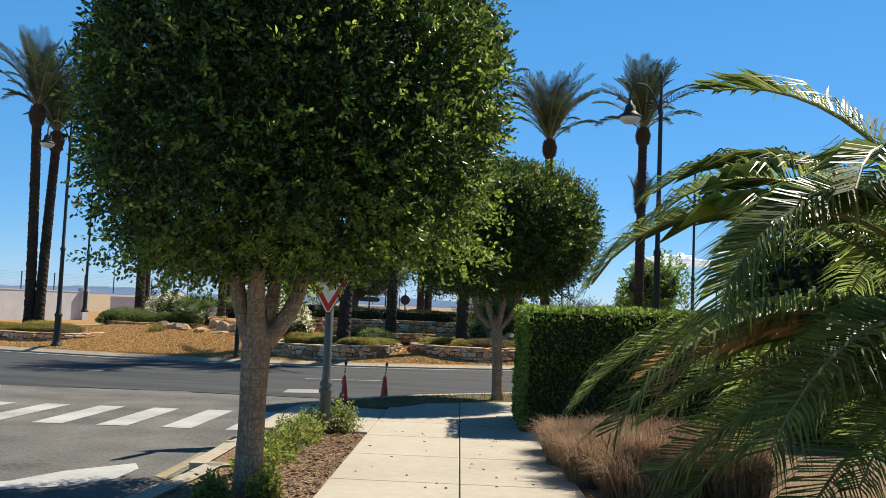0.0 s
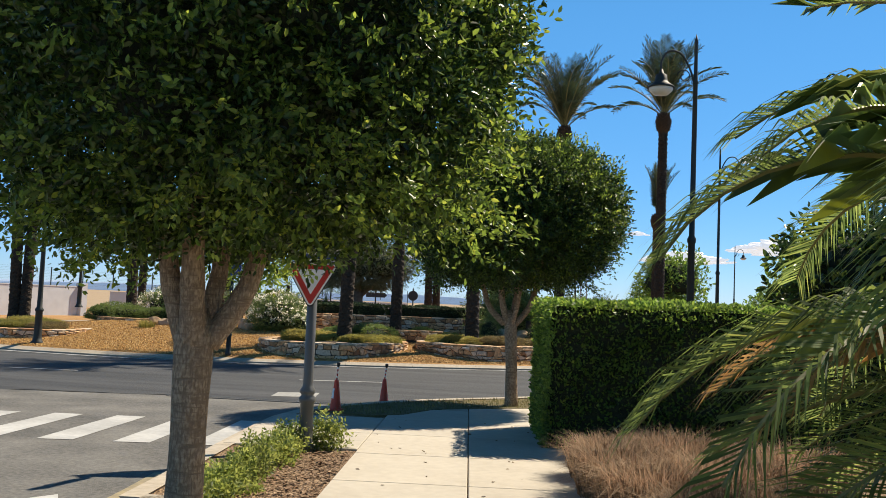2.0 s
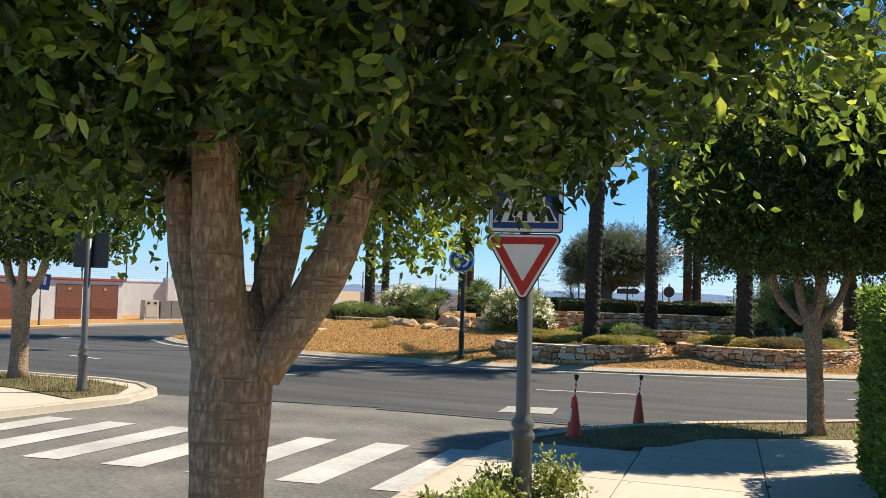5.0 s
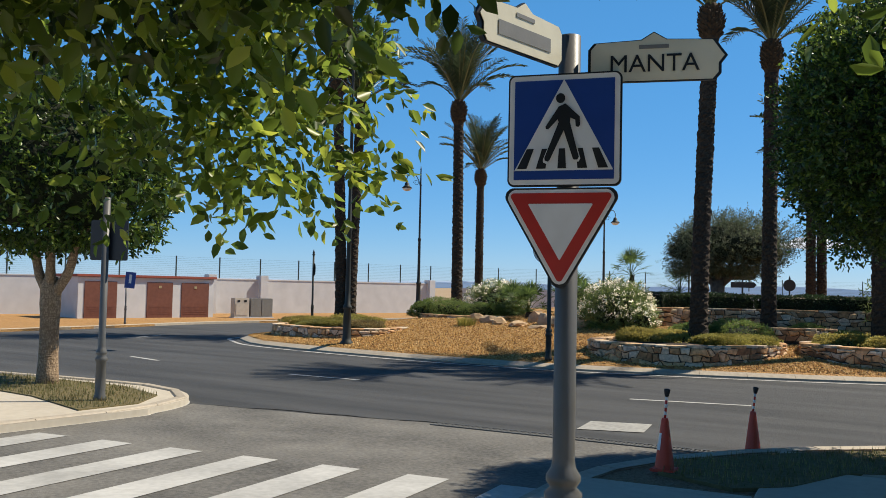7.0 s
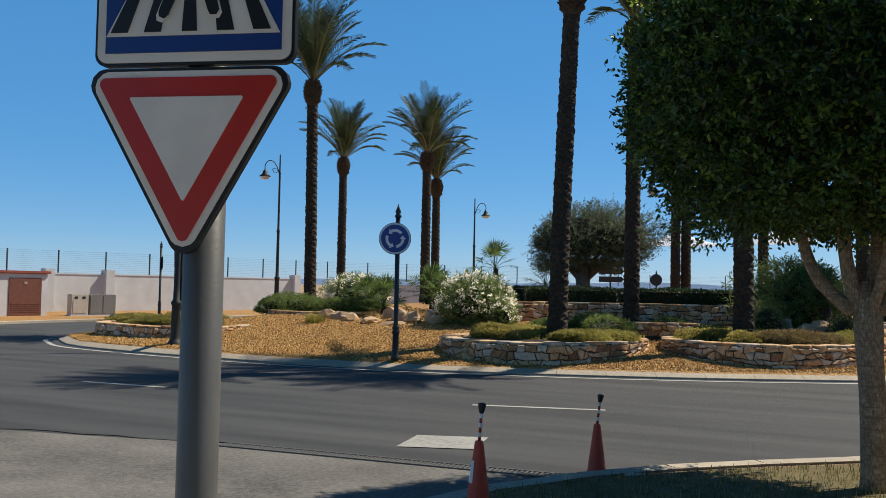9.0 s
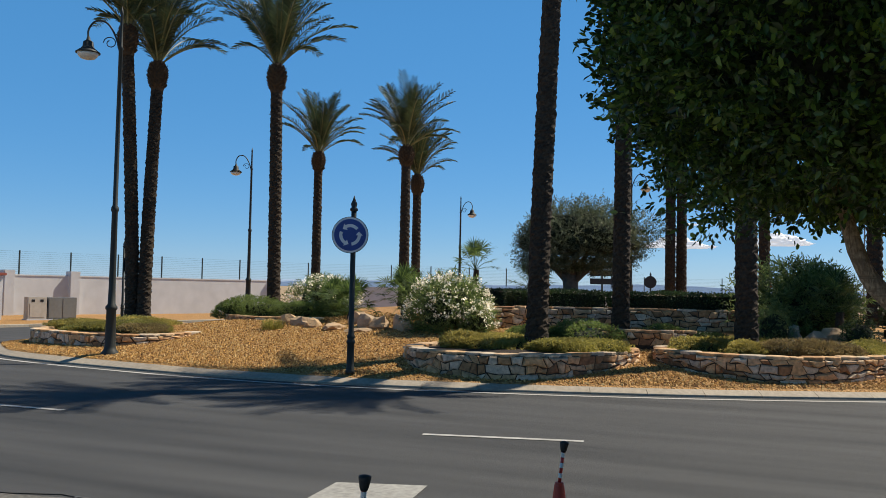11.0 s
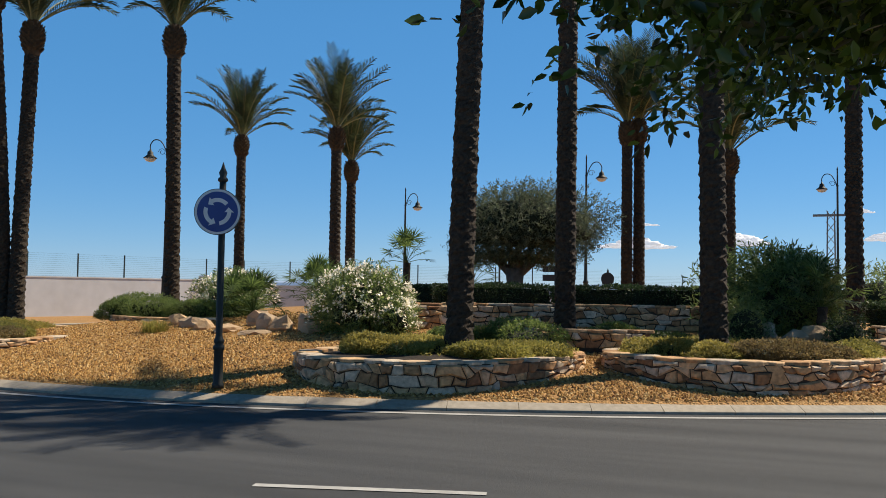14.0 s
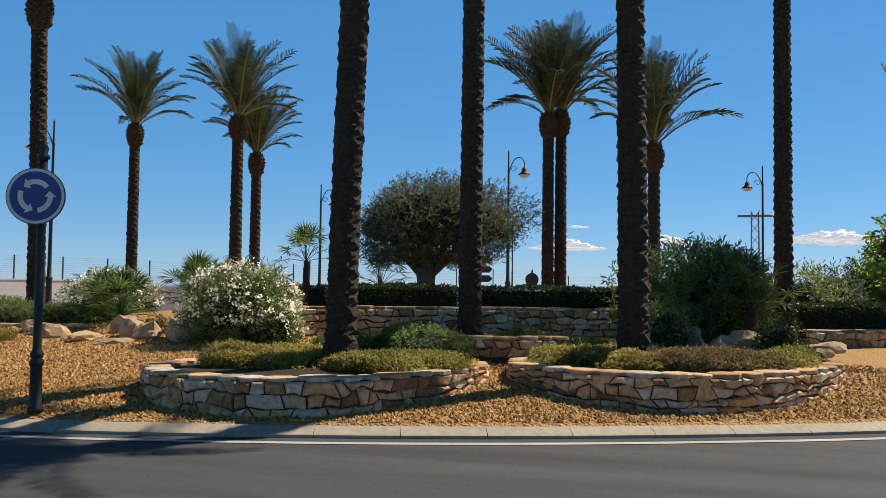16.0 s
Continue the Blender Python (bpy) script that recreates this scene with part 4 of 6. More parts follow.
def boots_mesh(seed, h=0.85, r0=0.20, r1=0.29):
    """The swollen top with cut leaf bases."""
    r = np.random.default_rng(seed)
    prof = [(r0 * 0.95, -0.1), (r0 * 1.15, 0.05), (r1, h * 0.35), (r1 * 1.02, h * 0.55), (r1 * 0.85, h * 0.8), (r1 * 0.5, h * 1.05)]
    vfs = [lathe_vf(prof, 14)]
    for k in range(11):
        for i in range(11):
            a = 2 * math.pi * (i + 0.5 * (k % 2)) / 11
            z = h * (0.02 + 0.9 * k / 11)
            rr = np.interp(z, [p[1] for p in prof], [p[0] for p in prof])
            L = r.uniform(0.08, 0.16)
            m = pose(math.cos(a) * rr * 0.9, math.sin(a) * rr * 0.9, z, 0, 0, math.degrees(a)) @ pose(0, 0, 0, 0, -38 - 25 * k / 11, 0)
            vfs.append(moved(([(0, -0.05, -0.02), (0, 0.05, -0.02), (0, 0.05, 0.03), (0, -0.05, 0.03), (L, -0.025, -0.01), (L, 0.025, -0.01), (L, 0.025, 0.012), (L, -0.025, 0.012)],
                              [[4, 5, 6, 7], [0, 1, 5, 4], [1, 2, 6, 5], [2, 3, 7, 6], [3, 0, 4, 7]]), m))
    return merge(*vfs)


BOOTS = mesh_of("leaf_bases", *boots_mesh(5), M_boot)


def date_palm(x, y, z, neck, r0, seed, label, nf=46, scale=1.0, lean=(0, 0), counts=(0.07, 0.32, 0.33, 0.20, 0.08, 0.0)):
    t = thing("date_palm", x, y, z, label, "palm tree", "date palms on the island")
    h = neck - z - 0.15
    v, f = palm_trunk_mesh(h + 0.1, r0, lean, seed)
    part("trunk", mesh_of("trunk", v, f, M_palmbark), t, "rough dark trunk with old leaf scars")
    part("leaf_base_bulb", BOOTS, t, "swollen brown crown base of cut leaf stubs", pose(lean[0], lean[1], h) @ Matrix.Diagonal((r0 / 0.215, r0 / 0.215, 0.95, 1)))
    r = np.random.default_rng(seed)
    kinds = [k for k, c in enumerate(counts) for _ in range(int(round(c * nf)))]
    for i, k in enumerate(kinds):
        az = (i * 137.5 + r.uniform(-20, 20)) % 360
        s = scale * r.uniform(0.85, 1.12)
        part("frond", FAR_FRONDS[k], t, "", pose(lean[0], lean[1], h + 0.62 + 0.2 * (5 - k) / 5, r.uniform(-12, 12), r.uniform(-8, 8), az) @ Matrix.Diagonal((s, s, s, 1)))
    return t


P = "tall dark-trunked date palm "
date_palm(-5.34, 31.4, 0.54, 8.3, 0.215, 31, P + "rising from the front stone planter", lean=(0.3, -0.2))
date_palm(-4.3, 34.6, 0.75, 8.1, 0.20, 32, P + "before the upper terrace wall", lean=(0.1, -0.3))
date_palm(-1.42, 33.3, 0.58, 8.6, 0.225, 33, P + "in the brown-planted stone bed", lean=(-0.1, 0.1))
date_palm(-15.65, 37.1, 0.95, 8.0, 0.20, 34, P + "among junipers", lean=(0.1, -0.3))
date_palm(-19.25, 34.9, 0.48, 8.75, 0.20, 35, P + "in the low outer planter", lean=(0.35, -0.95))
date_palm(-18.86, 34.95, 0.48, 7.9, 0.20, 36, P + "leaning beside its twin", lean=(0.2, 0.05), scale=0.95)
date_palm(-20.2, 46.9, 1.0, 7.0, 0.20, 37, P + "far across the island", scale=0.92)
date_palm(-15.6, 46.2, 1.0, 6.95, 0.21, 38, P + "in a close pair", scale=0.95)
date_palm(-16.3, 48.8, 1.0, 6.1, 0.20, 39, P + "the shorter of a close pair", scale=0.88)
date_palm(-5.3, 48.2, 1.0, 6.95, 0.20, 40, P + "with a twin beside it", scale=1.0)
date_palm(-4.93, 48.5, 1.0, 7.05, 0.20, 41, P + "with a fan of upright leaves", scale=1.05)
date_palm(-1.85, 46.8, 1.0, 5.6, 0.20, 42, P + "short and bushy at the rear")
date_palm(1.38, 41.8, 1.0, 9.2, 0.215, 43, P + "above the clipped hedge", scale=1.15)
date_palm(5.65, 42.7, 0.9, 10.0, 0.22, 44, P + "taller than the rest", scale=1.1)
date_palm(6.75, 56.0, 0.1, 7.0, 0.20, 45, "short date palm with a narrow upright tuft", nf=22, counts=(0.6, 0.4, 0, 0, 0, 0))

NEAR_FRONDS = frond_meshes([(3.2, 76, 80, 100, 0.52, 0.30), (3.7, 60, 115, 118, 0.54, 0.40), (3.7, 44, 122, 118, 0.54, 0.48), (3.3, 20, 85, 104, 0.50, 0.45), (2.7, -2, 50, 88, 0.44, 0.4)], M_frond, "frond", 0.72)
GOLD_FROND = frond_meshes([(2.9, 22, 80, 60, 0.45, 0.45)], M_frondgold, "frond")[0]
near_palm = thing("date_palm", 5.2, 8.9, 0.10, "low young date palm with arching fronds over dry grass", "palm tree")
v, f = palm_trunk_mesh(1.2, 0.26, (0, 0), 61)
part("trunk", mesh_of("trunk", v, f, M_palmbark), near_palm, "short rough trunk")
part("leaf_base_bulb", BOOTS, near_palm, "brown leaf stubs", pose(0, 0, 0.95) @ Matrix.Diagonal((1.3, 1.3, 0.8, 1)))
r = np.random.default_rng(62)
for i in range(58):
    k = min(int((i / 58) ** 0.50 * 5), 4)
    az = (i * 137.5 + r.uniform(-12, 12)) % 360
    s = r.uniform(0.92, 1.12) * (0.86 if k == 1 else 1.0)
    part("frond", NEAR_FRONDS[k], near_palm, "", pose(0, 0, 1.4 + 0.05 * (4 - k), r.uniform(-14, 14), r.uniform(-6, 6), az) @ Matrix.Diagonal((s, s, s, 1)))
for az in (160, 196):
    part("frond", GOLD_FROND, near_palm, "ageing yellow-brown frond", pose(0, 0, 1.4, 8, 0, az))


def box_leaves(name, x0, x1, y0, y1, z0, z1, n, L, W, mat, seed, rot=0, org=(0, 0), skip_back=True, wob=0.035):
    """Leaves over the faces of a clipped box."""
    r = np.random.default_rng(seed)
    dx, dy, dz = x1 - x0, y1 - y0, z1 - z0
    faces = [((x0, y0, z0), (dx, 0, 0), (0, 0, dz), (0, -1, 0.1)), ((x0, y0, z1), (dx, 0, 0), (0, dy, 0), (0, 0, 1)), ((x0, y0, z0), (0, dy, 0), (0, 0, dz), (-1, 0, 0.1)), ((x1, y0, z0), (0, dy, 0), (0, 0, dz), (1, 0, 0.1)), ((x0, y1, z0), (dx, 0, 0), (0, 0, dz), (0, 1, 0.1))]
    areas = np.array([np.linalg.norm(np.cross(a, b)) for _, a, b, _ in faces])
    PP, DD = [], []
    for (o, a, b, nn), ar in zip(faces, areas):
        m = int(n * ar / areas.sum())
        u, w = r.random((m, 1)), r.random((m, 1))
        q = np.array(o) + u * np.array(a) + w * np.array(b)
        bulge = np.array([noise.noise(Vector(p) * 1.3) * wob * 1.6 + noise.noise(Vector(p) * 4.1) * wob for p in q])
        PP.append(q + np.array(nn) * (bulge[:, None] - 0.02 + r.uniform(-0.05, 0.03, (m, 1))))
        DD.append(np.array(nn) * 0.6 + r.normal(size=(m, 3)) * 0.7 + np.array((0, 0, 0.35)))
    V, F = scatter_leaves(np.concatenate(PP), np.concatenate(DD), L, W, r)
    return fast_mesh(name, V, F, mat)


def hedge(name, x, y, rz, lx, ly, z0, z1, n, leaf, mat, label, seed, group=""):
    t = thing(name, x, y, 0, label, "hedge", group, rz=rz)
    part("foliage", box_leaves("foliage", 0, lx, 0, ly, z0 + 0.03, z1, n, leaf[0], leaf[1], mat, seed), t)
    # added box behind the leaves, its dark colour stands for the inner shade
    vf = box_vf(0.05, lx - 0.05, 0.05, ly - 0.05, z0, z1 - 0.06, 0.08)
    part("core", mesh_of("core", *vf, M_leafshade), t, "added filler box, the hedge's inner shade painted dark")
    return t


hedge("clipped_hedge", 1.45, 15.05, 6.2, 6.5, 2.3, 0.10, 1.98, 60000, (0.055, 0.030), M_hedge, "tall square-clipped green hedge beside the footpath", 71)

# dry ornamental grass at the edge of the footpath
def tuft(name, x, y, z, rad, h, n, mat, label, seed, spread=0.9, w=0.004, flop=0.6):
    r = np.random.default_rng(seed)
    V, F = [], []
    for _ in range(n):
        a, q = r.uniform(0, 6.28), rad * 0.55 * math.sqrt(r.random())
        px, py = math.cos(a) * q, math.sin(a) * q
        b = a + r.normal() * 0.9
        l = h * r.uniform(0.5, 1.15)
        o = spread * r.uniform(0.1, 1)
        dx, dy = math.cos(b) * o, math.sin(b) * o
        sx, sy = -math.sin(b) * w, math.cos(b) * w
        p1 = (px + dx * l * 0.35, py + dy * l * 0.35, l * 0.62)
        p2 = (px + dx * l * 0.95, py + dy * l * 0.95, l * (0.9 - flop * o * r.uniform(0.2, 1)))
        i = len(V)
        V += [(px - sx, py - sy, 0), (px + sx, py + sy, 0), (p1[0] + sx, p1[1] + sy, p1[2]), (p1[0] - sx, p1[1] - sy, p1[2]), p2]
        F += [[i, i + 1, i + 2, i + 3], [i + 3, i + 2, i + 4]]
    ob = new(name, mesh_of(name, V, F, mat))
    ob.matrix_basis = pose(x, y, z)
    return tagged(ob, label, "grass", "dry grass tufts")


for k, (x, y, s) in enumerate([(2.45, 11.2, 1.0), (2.25, 12.2, 1.0), (2.15, 13.1, 0.9), (3.1, 11.7, 1.1), (2.95, 13.0, 1.1), (3.9, 12.5, 1.1), (2.75, 10.3, 0.9), (3.5, 10.5, 1.0), (2.2, 14.0, 0.7), (2.7, 14.3, 0.8)]):
    tuft("dry_grass", x, y, 0.10, 0.75 * s, 0.60 * s, 2200, M_drygrass, "straw-coloured dry ornamental grass tuft at the path edge", 80 + k, w=0.0045)


def bush(name, x, y, z, radii, n, n_leaf, leaf, mat, label, seed, core=True, category="shrub", group="", amp=0.15, shell=(0.55, 1.0), twig=0.12, flowers=0, stray=0.08):
    t = thing(name, x, y, z, label, category, group)
    c = part("foliage", crown_mesh("foliage", radii, n, n_leaf, leaf[0], leaf[1], mat, seed, flat=-0.35, amp=amp, shell=shell, twig=twig, stray=stray), t, "", pose(0, 0, radii[2] * 0.38))
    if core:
        # added filler behind the leaves, inner shade painted as dark colour
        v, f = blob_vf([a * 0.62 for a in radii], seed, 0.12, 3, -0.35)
        part("core", mesh_of("core", v, f, M_leafshade, True), t, "added filler body, the shrub's inner shade painted dark", pose(0, 0, radii[2] * 0.38))
    if flowers:
        r = np.random.default_rng(seed + 9)
        d = sphere_dirs(flowers * 2, r)
        d = d[d[:, 2] > -0.1][:flowers]
        Q = d * np.array(radii) * lump(d, seed + 1, amp=amp)[:, None] * r.uniform(0.97, 1.07, (len(d), 1))
        Q = np.repeat(Q, 9, 0) + r.normal(size=(len(Q) * 9, 3)) * 0.042
        V, F = scatter_leaves(Q, r.normal(size=Q.shape) + np.repeat(d, 9, 0), 0.048, 0.046, r)
        part("blossom", fast_mesh("blossom", V, F, M_flower), t, "clusters of white blossom", pose(0, 0, radii[2] * 0.38), kind="stuff")
    return t


# planting strip by the kerb: mulch is the block itself; low shrubs
for k, (x, y, s, h) in enumerate([(-1.42, 13.75, 0.24, 0.36), (-1.05, 14.0, 0.24, 0.50), (-1.38, 13.3, 0.28, 0.34), (-1.36, 12.8, 0.28, 0.32), (-1.33, 12.3, 0.28, 0.32), (-1.28, 11.8, 0.27, 0.30), (-1.22, 11.3, 0.26, 0.28), (-1.16, 10.8, 0.22, 0.26), (-1.10, 10.35, 0.18, 0.22), (-0.62, 9.35, 0.10, 0.22), (-1.02, 9.15, 0.11, 0.18)]):
    bush("low_shrub", x, y, 0.10, (s * 0.86, s * 0.92, h * 0.66), 300, 6, (0.042, 0.021), M_shrub, "low straggly green shrub in the mulched planting strip", 100 + k, core=False, group="strip shrubs", shell=(0.2, 1.0), twig=0.10)
r = np.random.default_rng(15)
V, F = [], []
for _ in range(5200):
    v_ = r.uniform(-6, 3.72)
    u_ = r.uniform(-2.35, -1.32)
    x, y, _z = su(u_, v_)
    s, a = r.uniform(0.012, 0.04), r.uniform(0, 6.28)
    ca, sa = math.cos(a) * s, math.sin(a) * s
    t_ = r.uniform(-.4, .4) * s
    z = 0.105 + r.uniform(0, 0.012)
    i = len(V)
    V += [(x - ca, y - sa, z), (x + sa * .5, y - ca * .5, z + t_ * .5 + .006), (x + ca, y + sa, z + t_), (x - sa * .5, y + ca * .5, z + .006)]
    F.append([i, i + 1, i + 2, i + 3])
M_chip = islandmat("wood_chips", [(0, (0.08, 0.045, 0.025)), (0.5, (0.24, 0.14, 0.08)), (1, (0.40, 0.28, 0.18))])
tagged(new("bark_mulch", mesh_of("bark_mulch", V, F, M_chip)), "reddish-brown bark mulch in the planting strip", "mulch", kind="stuff")
# fallen leaves on the path
r = np.random.default_rng(16)
Q = np.array([su(r.uniform(-1.3, 1.2), r.uniform(-3, 7), 0.134) for _ in range(60)])
D = np.stack((r.normal(size=60), r.normal(size=60), r.normal(size=60) * 0.12), 1)
V, F = scatter_leaves(Q, D, 0.05, 0.022, r, up=True)
M_fallen = islandmat("fallen_leaves", [(0, (0.07, 0.04, 0.02)), (1, (0.22, 0.15, 0.07))])
tagged(new("fallen_leaves", fast_mesh("fallen_leaves", V, F, M_fallen)), "scattered small brown fallen leaves on the path", "leaves", kind="stuff")

# island plants
C = "low ground-cover planting "
covers = [(-6.65, 31.0, 0.85, 0.6, 0.44, M_cover, "yellow-green"), (-5.9, 31.5, 0.8, 0.8, 0.42, M_cover, "yellow-green"), (-4.75, 31.05, 0.68, 0.5, 0.36, M_cover2, "olive-green"), (-4.3, 31.9, 0.7, 0.7, 0.34, M_cover2, "olive-green"),
          (-4.9, 33.6, 1.0, 0.7, 0.55, M_juniper, "fresh green"), (-6.1, 33.4, 0.8, 0.6, 0.50, M_juniper, "fresh green"), (-3.2, 34.9, 0.75, 0.6, 0.5, M_juniper, "fresh green"), (-2.3, 35.3, 0.55, 0.5, 0.45, M_darkhedge, "dark green"),
          (-2.3, 33.0, 0.75, 0.55, 0.40, M_cover, "yellow-green"), (-1.5, 33.9, 0.8, 0.6, 0.40, M_cover, "yellow-green"), (-0.8, 32.5, 0.70, 0.5, 0.40, M_heath, "brownish"), (0.05, 33.0, 0.7, 0.6, 0.42, M_heath, "brownish"), (0.75, 34.0, 0.55, 0.65, 0.42, M_cover2, "mixed olive"), (-1.3, 32.5, 0.5, 0.45, 0.34, M_cover, "yellow-green"),
          (-18.4, 32.2, 0.9, 0.7, 0.35, M_cover, "yellow-green"), (-17.2, 31.6, 0.8, 0.6, 0.3, M_cover2, "olive-green"), (-16.2, 32.2, 0.9, 0.7, 0.35, M_cover2, "olive-green"), (-17.6, 33.6, 1.0, 0.7, 0.35, M_cover, "yellow-green"), (-15.7, 31.2, 0.6, 0.5, 0.3, M_heath, "brownish")]
for k, (x, y, a, b, h, mt, w) in enumerate(covers):
    zb = 0.60 if -8.2 < x < 2 and y < 36.2 and edge_dist(x, y) < 5.5 else gz(x, y)
    if x < -14:
        zb = 0.54
    bush("ground_cover", x, y, zb, (a, b, h * (0.62 if mt == M_juniper else 0.50)), 2300, 7, (0.040, 0.018), mt, C + "of " + w + " foliage in the stone planter", 130 + k, group="ground cover", amp=0.34, twig=0.06, shell=(0.8, 1.0), stray=0.03)
for k, (x, y, a, b, h) in enumerate([(-15.9, 35.7, 0.9, 0.6, 0.40), (-14.8, 35.6, 0.9, 0.6, 0.37), (-13.8, 35.6, 0.8, 0.6, 0.35), (-12.9, 35.9, 0.6, 0.5, 0.30)]):
    bush("juniper_bush", x, y, 0.88, (a, b, h), 2400, 7, (0.038, 0.015), M_juniper, "rounded dark green juniper above a low stone wall", 160 + k, group="junipers", amp=0.25, shell=(0.82, 1.0), twig=0.06, stray=0.02)
bush("oleander", -8.5, 34.2, 0.80, (1.05, 0.95, 1.0), 1700, 7, (0.10, 0.022), M_oleander, "rounded oleander bush covered in white blossom", 170, flowers=230, amp=0.16, twig=0.2)
bush("oleander", -7.6, 33.9, 0.78, (0.42, 0.42, 0.5), 300, 7, (0.09, 0.02), M_oleander, "small oleander with white blossom at the wall", 171, flowers=40, twig=0.16)
bush("oleander", -15.0, 39.0, 1.05, (1.15, 0.9, 0.85), 900, 7, (0.10, 0.022), M_oleander, "white-flowering oleander behind the junipers", 172, flowers=120, twig=0.2)
bush("oleander", -0.2, 36.9, 0.95, (1.2, 1.05, 1.38), 2400, 8, (0.13, 0.026), M_oleander, "tall open green oleander bush", 173, flowers=0, amp=0.34, twig=0.3, stray=0.2)
bush("round_bush", -0.95, 34.6, 0.76, (0.45, 0.45, 0.62), 500, 6, (0.06, 0.014), M_oleander, "upright grey-green bush beside a palm", 174)
bush("round_bush", 0.75, 34.7, 0.76, (0.42, 0.42, 0.45), 450, 6, (0.04, 0.018), M_darkhedge, "small dark rounded bush in the planter", 175)
bush("round_bush", 2.2, 45.5, 0.95, (1.1, 1.1, 1.1), 700, 7, (0.10, 0.03), M_oleander, "green leafy bush behind the hedge", 176, twig=0.25)
bush("round_bush", 3.7, 52, 0.9, (1.2, 1.2, 1.4), 700, 7, (0.12, 0.03), M_olive, "grey-green bush at the rear of the island", 177, twig=0.25)
tuft("silver_grass", -13.0, 33.2, 0.62, 0.5, 0.4, 500, M_cover2, "small silvery grass tuft on the gravel", 178)

hg = "low dark clipped hedges"
hedge("low_hedge", -7.3, 35.55, 33, 2.6, 0.9, 1.0, 1.78, 7000, (0.06, 0.028), M_darkhedge, "dark low clipped hedge above the terrace wall", 180, hg)
hedge("low_hedge", -5.2, 37.2, 13, 6.0, 0.9, 1.0, 1.78, 13000, (0.06, 0.028), M_darkhedge, "long dark clipped hedge above the terrace wall", 181, hg)
hedge("low_hedge", -13.5, 41.5, 4, 6.0, 0.9, 1.0, 1.80, 9000, (0.06, 0.03), M_darkhedge, "dark clipped hedge across the island", 182, hg)
hedge("low_hedge", 1.9, 39.6, 34, 3.2, 0.9, 0.95, 1.52, 7000, (0.06, 0.03), M_darkhedge, "dark clipped hedge on a rubble wall", 183, hg)
hedge("low_hedge", 4.6, 41.4, 50, 5.0, 0.9, 0.95, 1.50, 9000, (0.06, 0.03), M_darkhedge, "dark clipped hedge curving away", 184, hg)


def fan_leaf_vf(L, seed):
    r = np.random.default_rng(seed)
    V, F = [], []
    stalk = tube_vf([(0, 0, 0), (L * 0.6, 0, L * 0.25), (L, 0, L * 0.3)], [0.012, 0.009, 0.007], 4)
    V, F = [tuple(p) for p in stalk[0]], list(stalk[1])
    n = 17
    for i in range(n):
        a = radians(-115 + 230 * i / (n - 1))
        l = L * (0.62 - 0.12 * abs(i - n / 2) / n) * r.uniform(0.9, 1.05)
        d = Vector((math.cos(a), math.sin(a), 0.28 - 0.35 * r.random()))
        s = Vector((-math.sin(a), math.cos(a), 0)) * 0.022
        o = Vector((L, 0, L * 0.3))
        k = len(V)
        V += [tuple(o), tuple(o + d * l * 0.5 + s), tuple(o + d * l - Vector((0, 0, l * 0.15))), tuple(o + d * l * 0.5 - s)]
        F.append([k, k + 1, k + 2, k + 3])
    return V, F


FAN = [mesh_of("fan_leaf", *fan_leaf_vf(L, 90 + k), M_fan) for k, L in enumerate((0.62, 0.72, 0.8))]


def fan_palm(x, y, z, trunk_h, s, n, seed, label):
    t = thing("fan_palm", x, y, z, label, "palm", "fan palms")
    v, f = palm_trunk_mesh(max(trunk_h, 0.2), 0.10, (0.03, 0.02), seed)
    part("trunk", mesh_of("trunk", v, f, M_palmbark), t, "short fibrous trunk")
    r = np.random.default_rng(seed)
    for i in range(n):
        e = -85 + 105 * (i / n)
        part("fan_leaf", FAN[i % 3], t, "", pose(0, 0, trunk_h, 0, 0, i * 137.5) @ pose(0, 0, 0, r.uniform(-25, 25), e, 0) @ Matrix.Diagonal((s, s, s, 1)))
    return t


fan_palm(-11.9, 35.3, 0.85, 0.25, 0.85, 30, 191, "bushy low fan palm among ochre rocks")
fan_palm(-12.8, 35.9, 0.9, 0.2, 0.85, 28, 192, "bushy low fan palm beside white oleander")
fan_palm(-10.7, 36.2, 0.95, 0.5, 0.85, 30, 193, "fan palm with splayed stiff leaves")
fan_palm(-10.0, 35.3, 0.88, 0.35, 0.8, 16, 194, "small fan palm behind rocks")
fan_palm(-10.3, 40.6, 1.08, 1.35, 0.85, 18, 195, "fan palm on a bare stem")
fan_palm(-9.5, 44.0, 1.08, 0.75, 1.0, 16, 196, "bright green fan palm behind the hedge")
fan_palm(0.35, 35.6, 0.8, 0.65, 0.85, 18, 197, "fan palm spreading below the tall oleander")


def rock(x, y, z, a, b, c, seed, rz=0):
    V, F = blob_vf((a, b, c), seed, 0.28, 2, -0.4)
    ob = new("rock", mesh_of("rock", V, F, M_rock))
    ob.matrix_basis = pose(x, y, z + c * 0.25, 0, 0, rz)
    return tagged(ob, "rough ochre boulder lying on the gravel", "rock", "boulders")


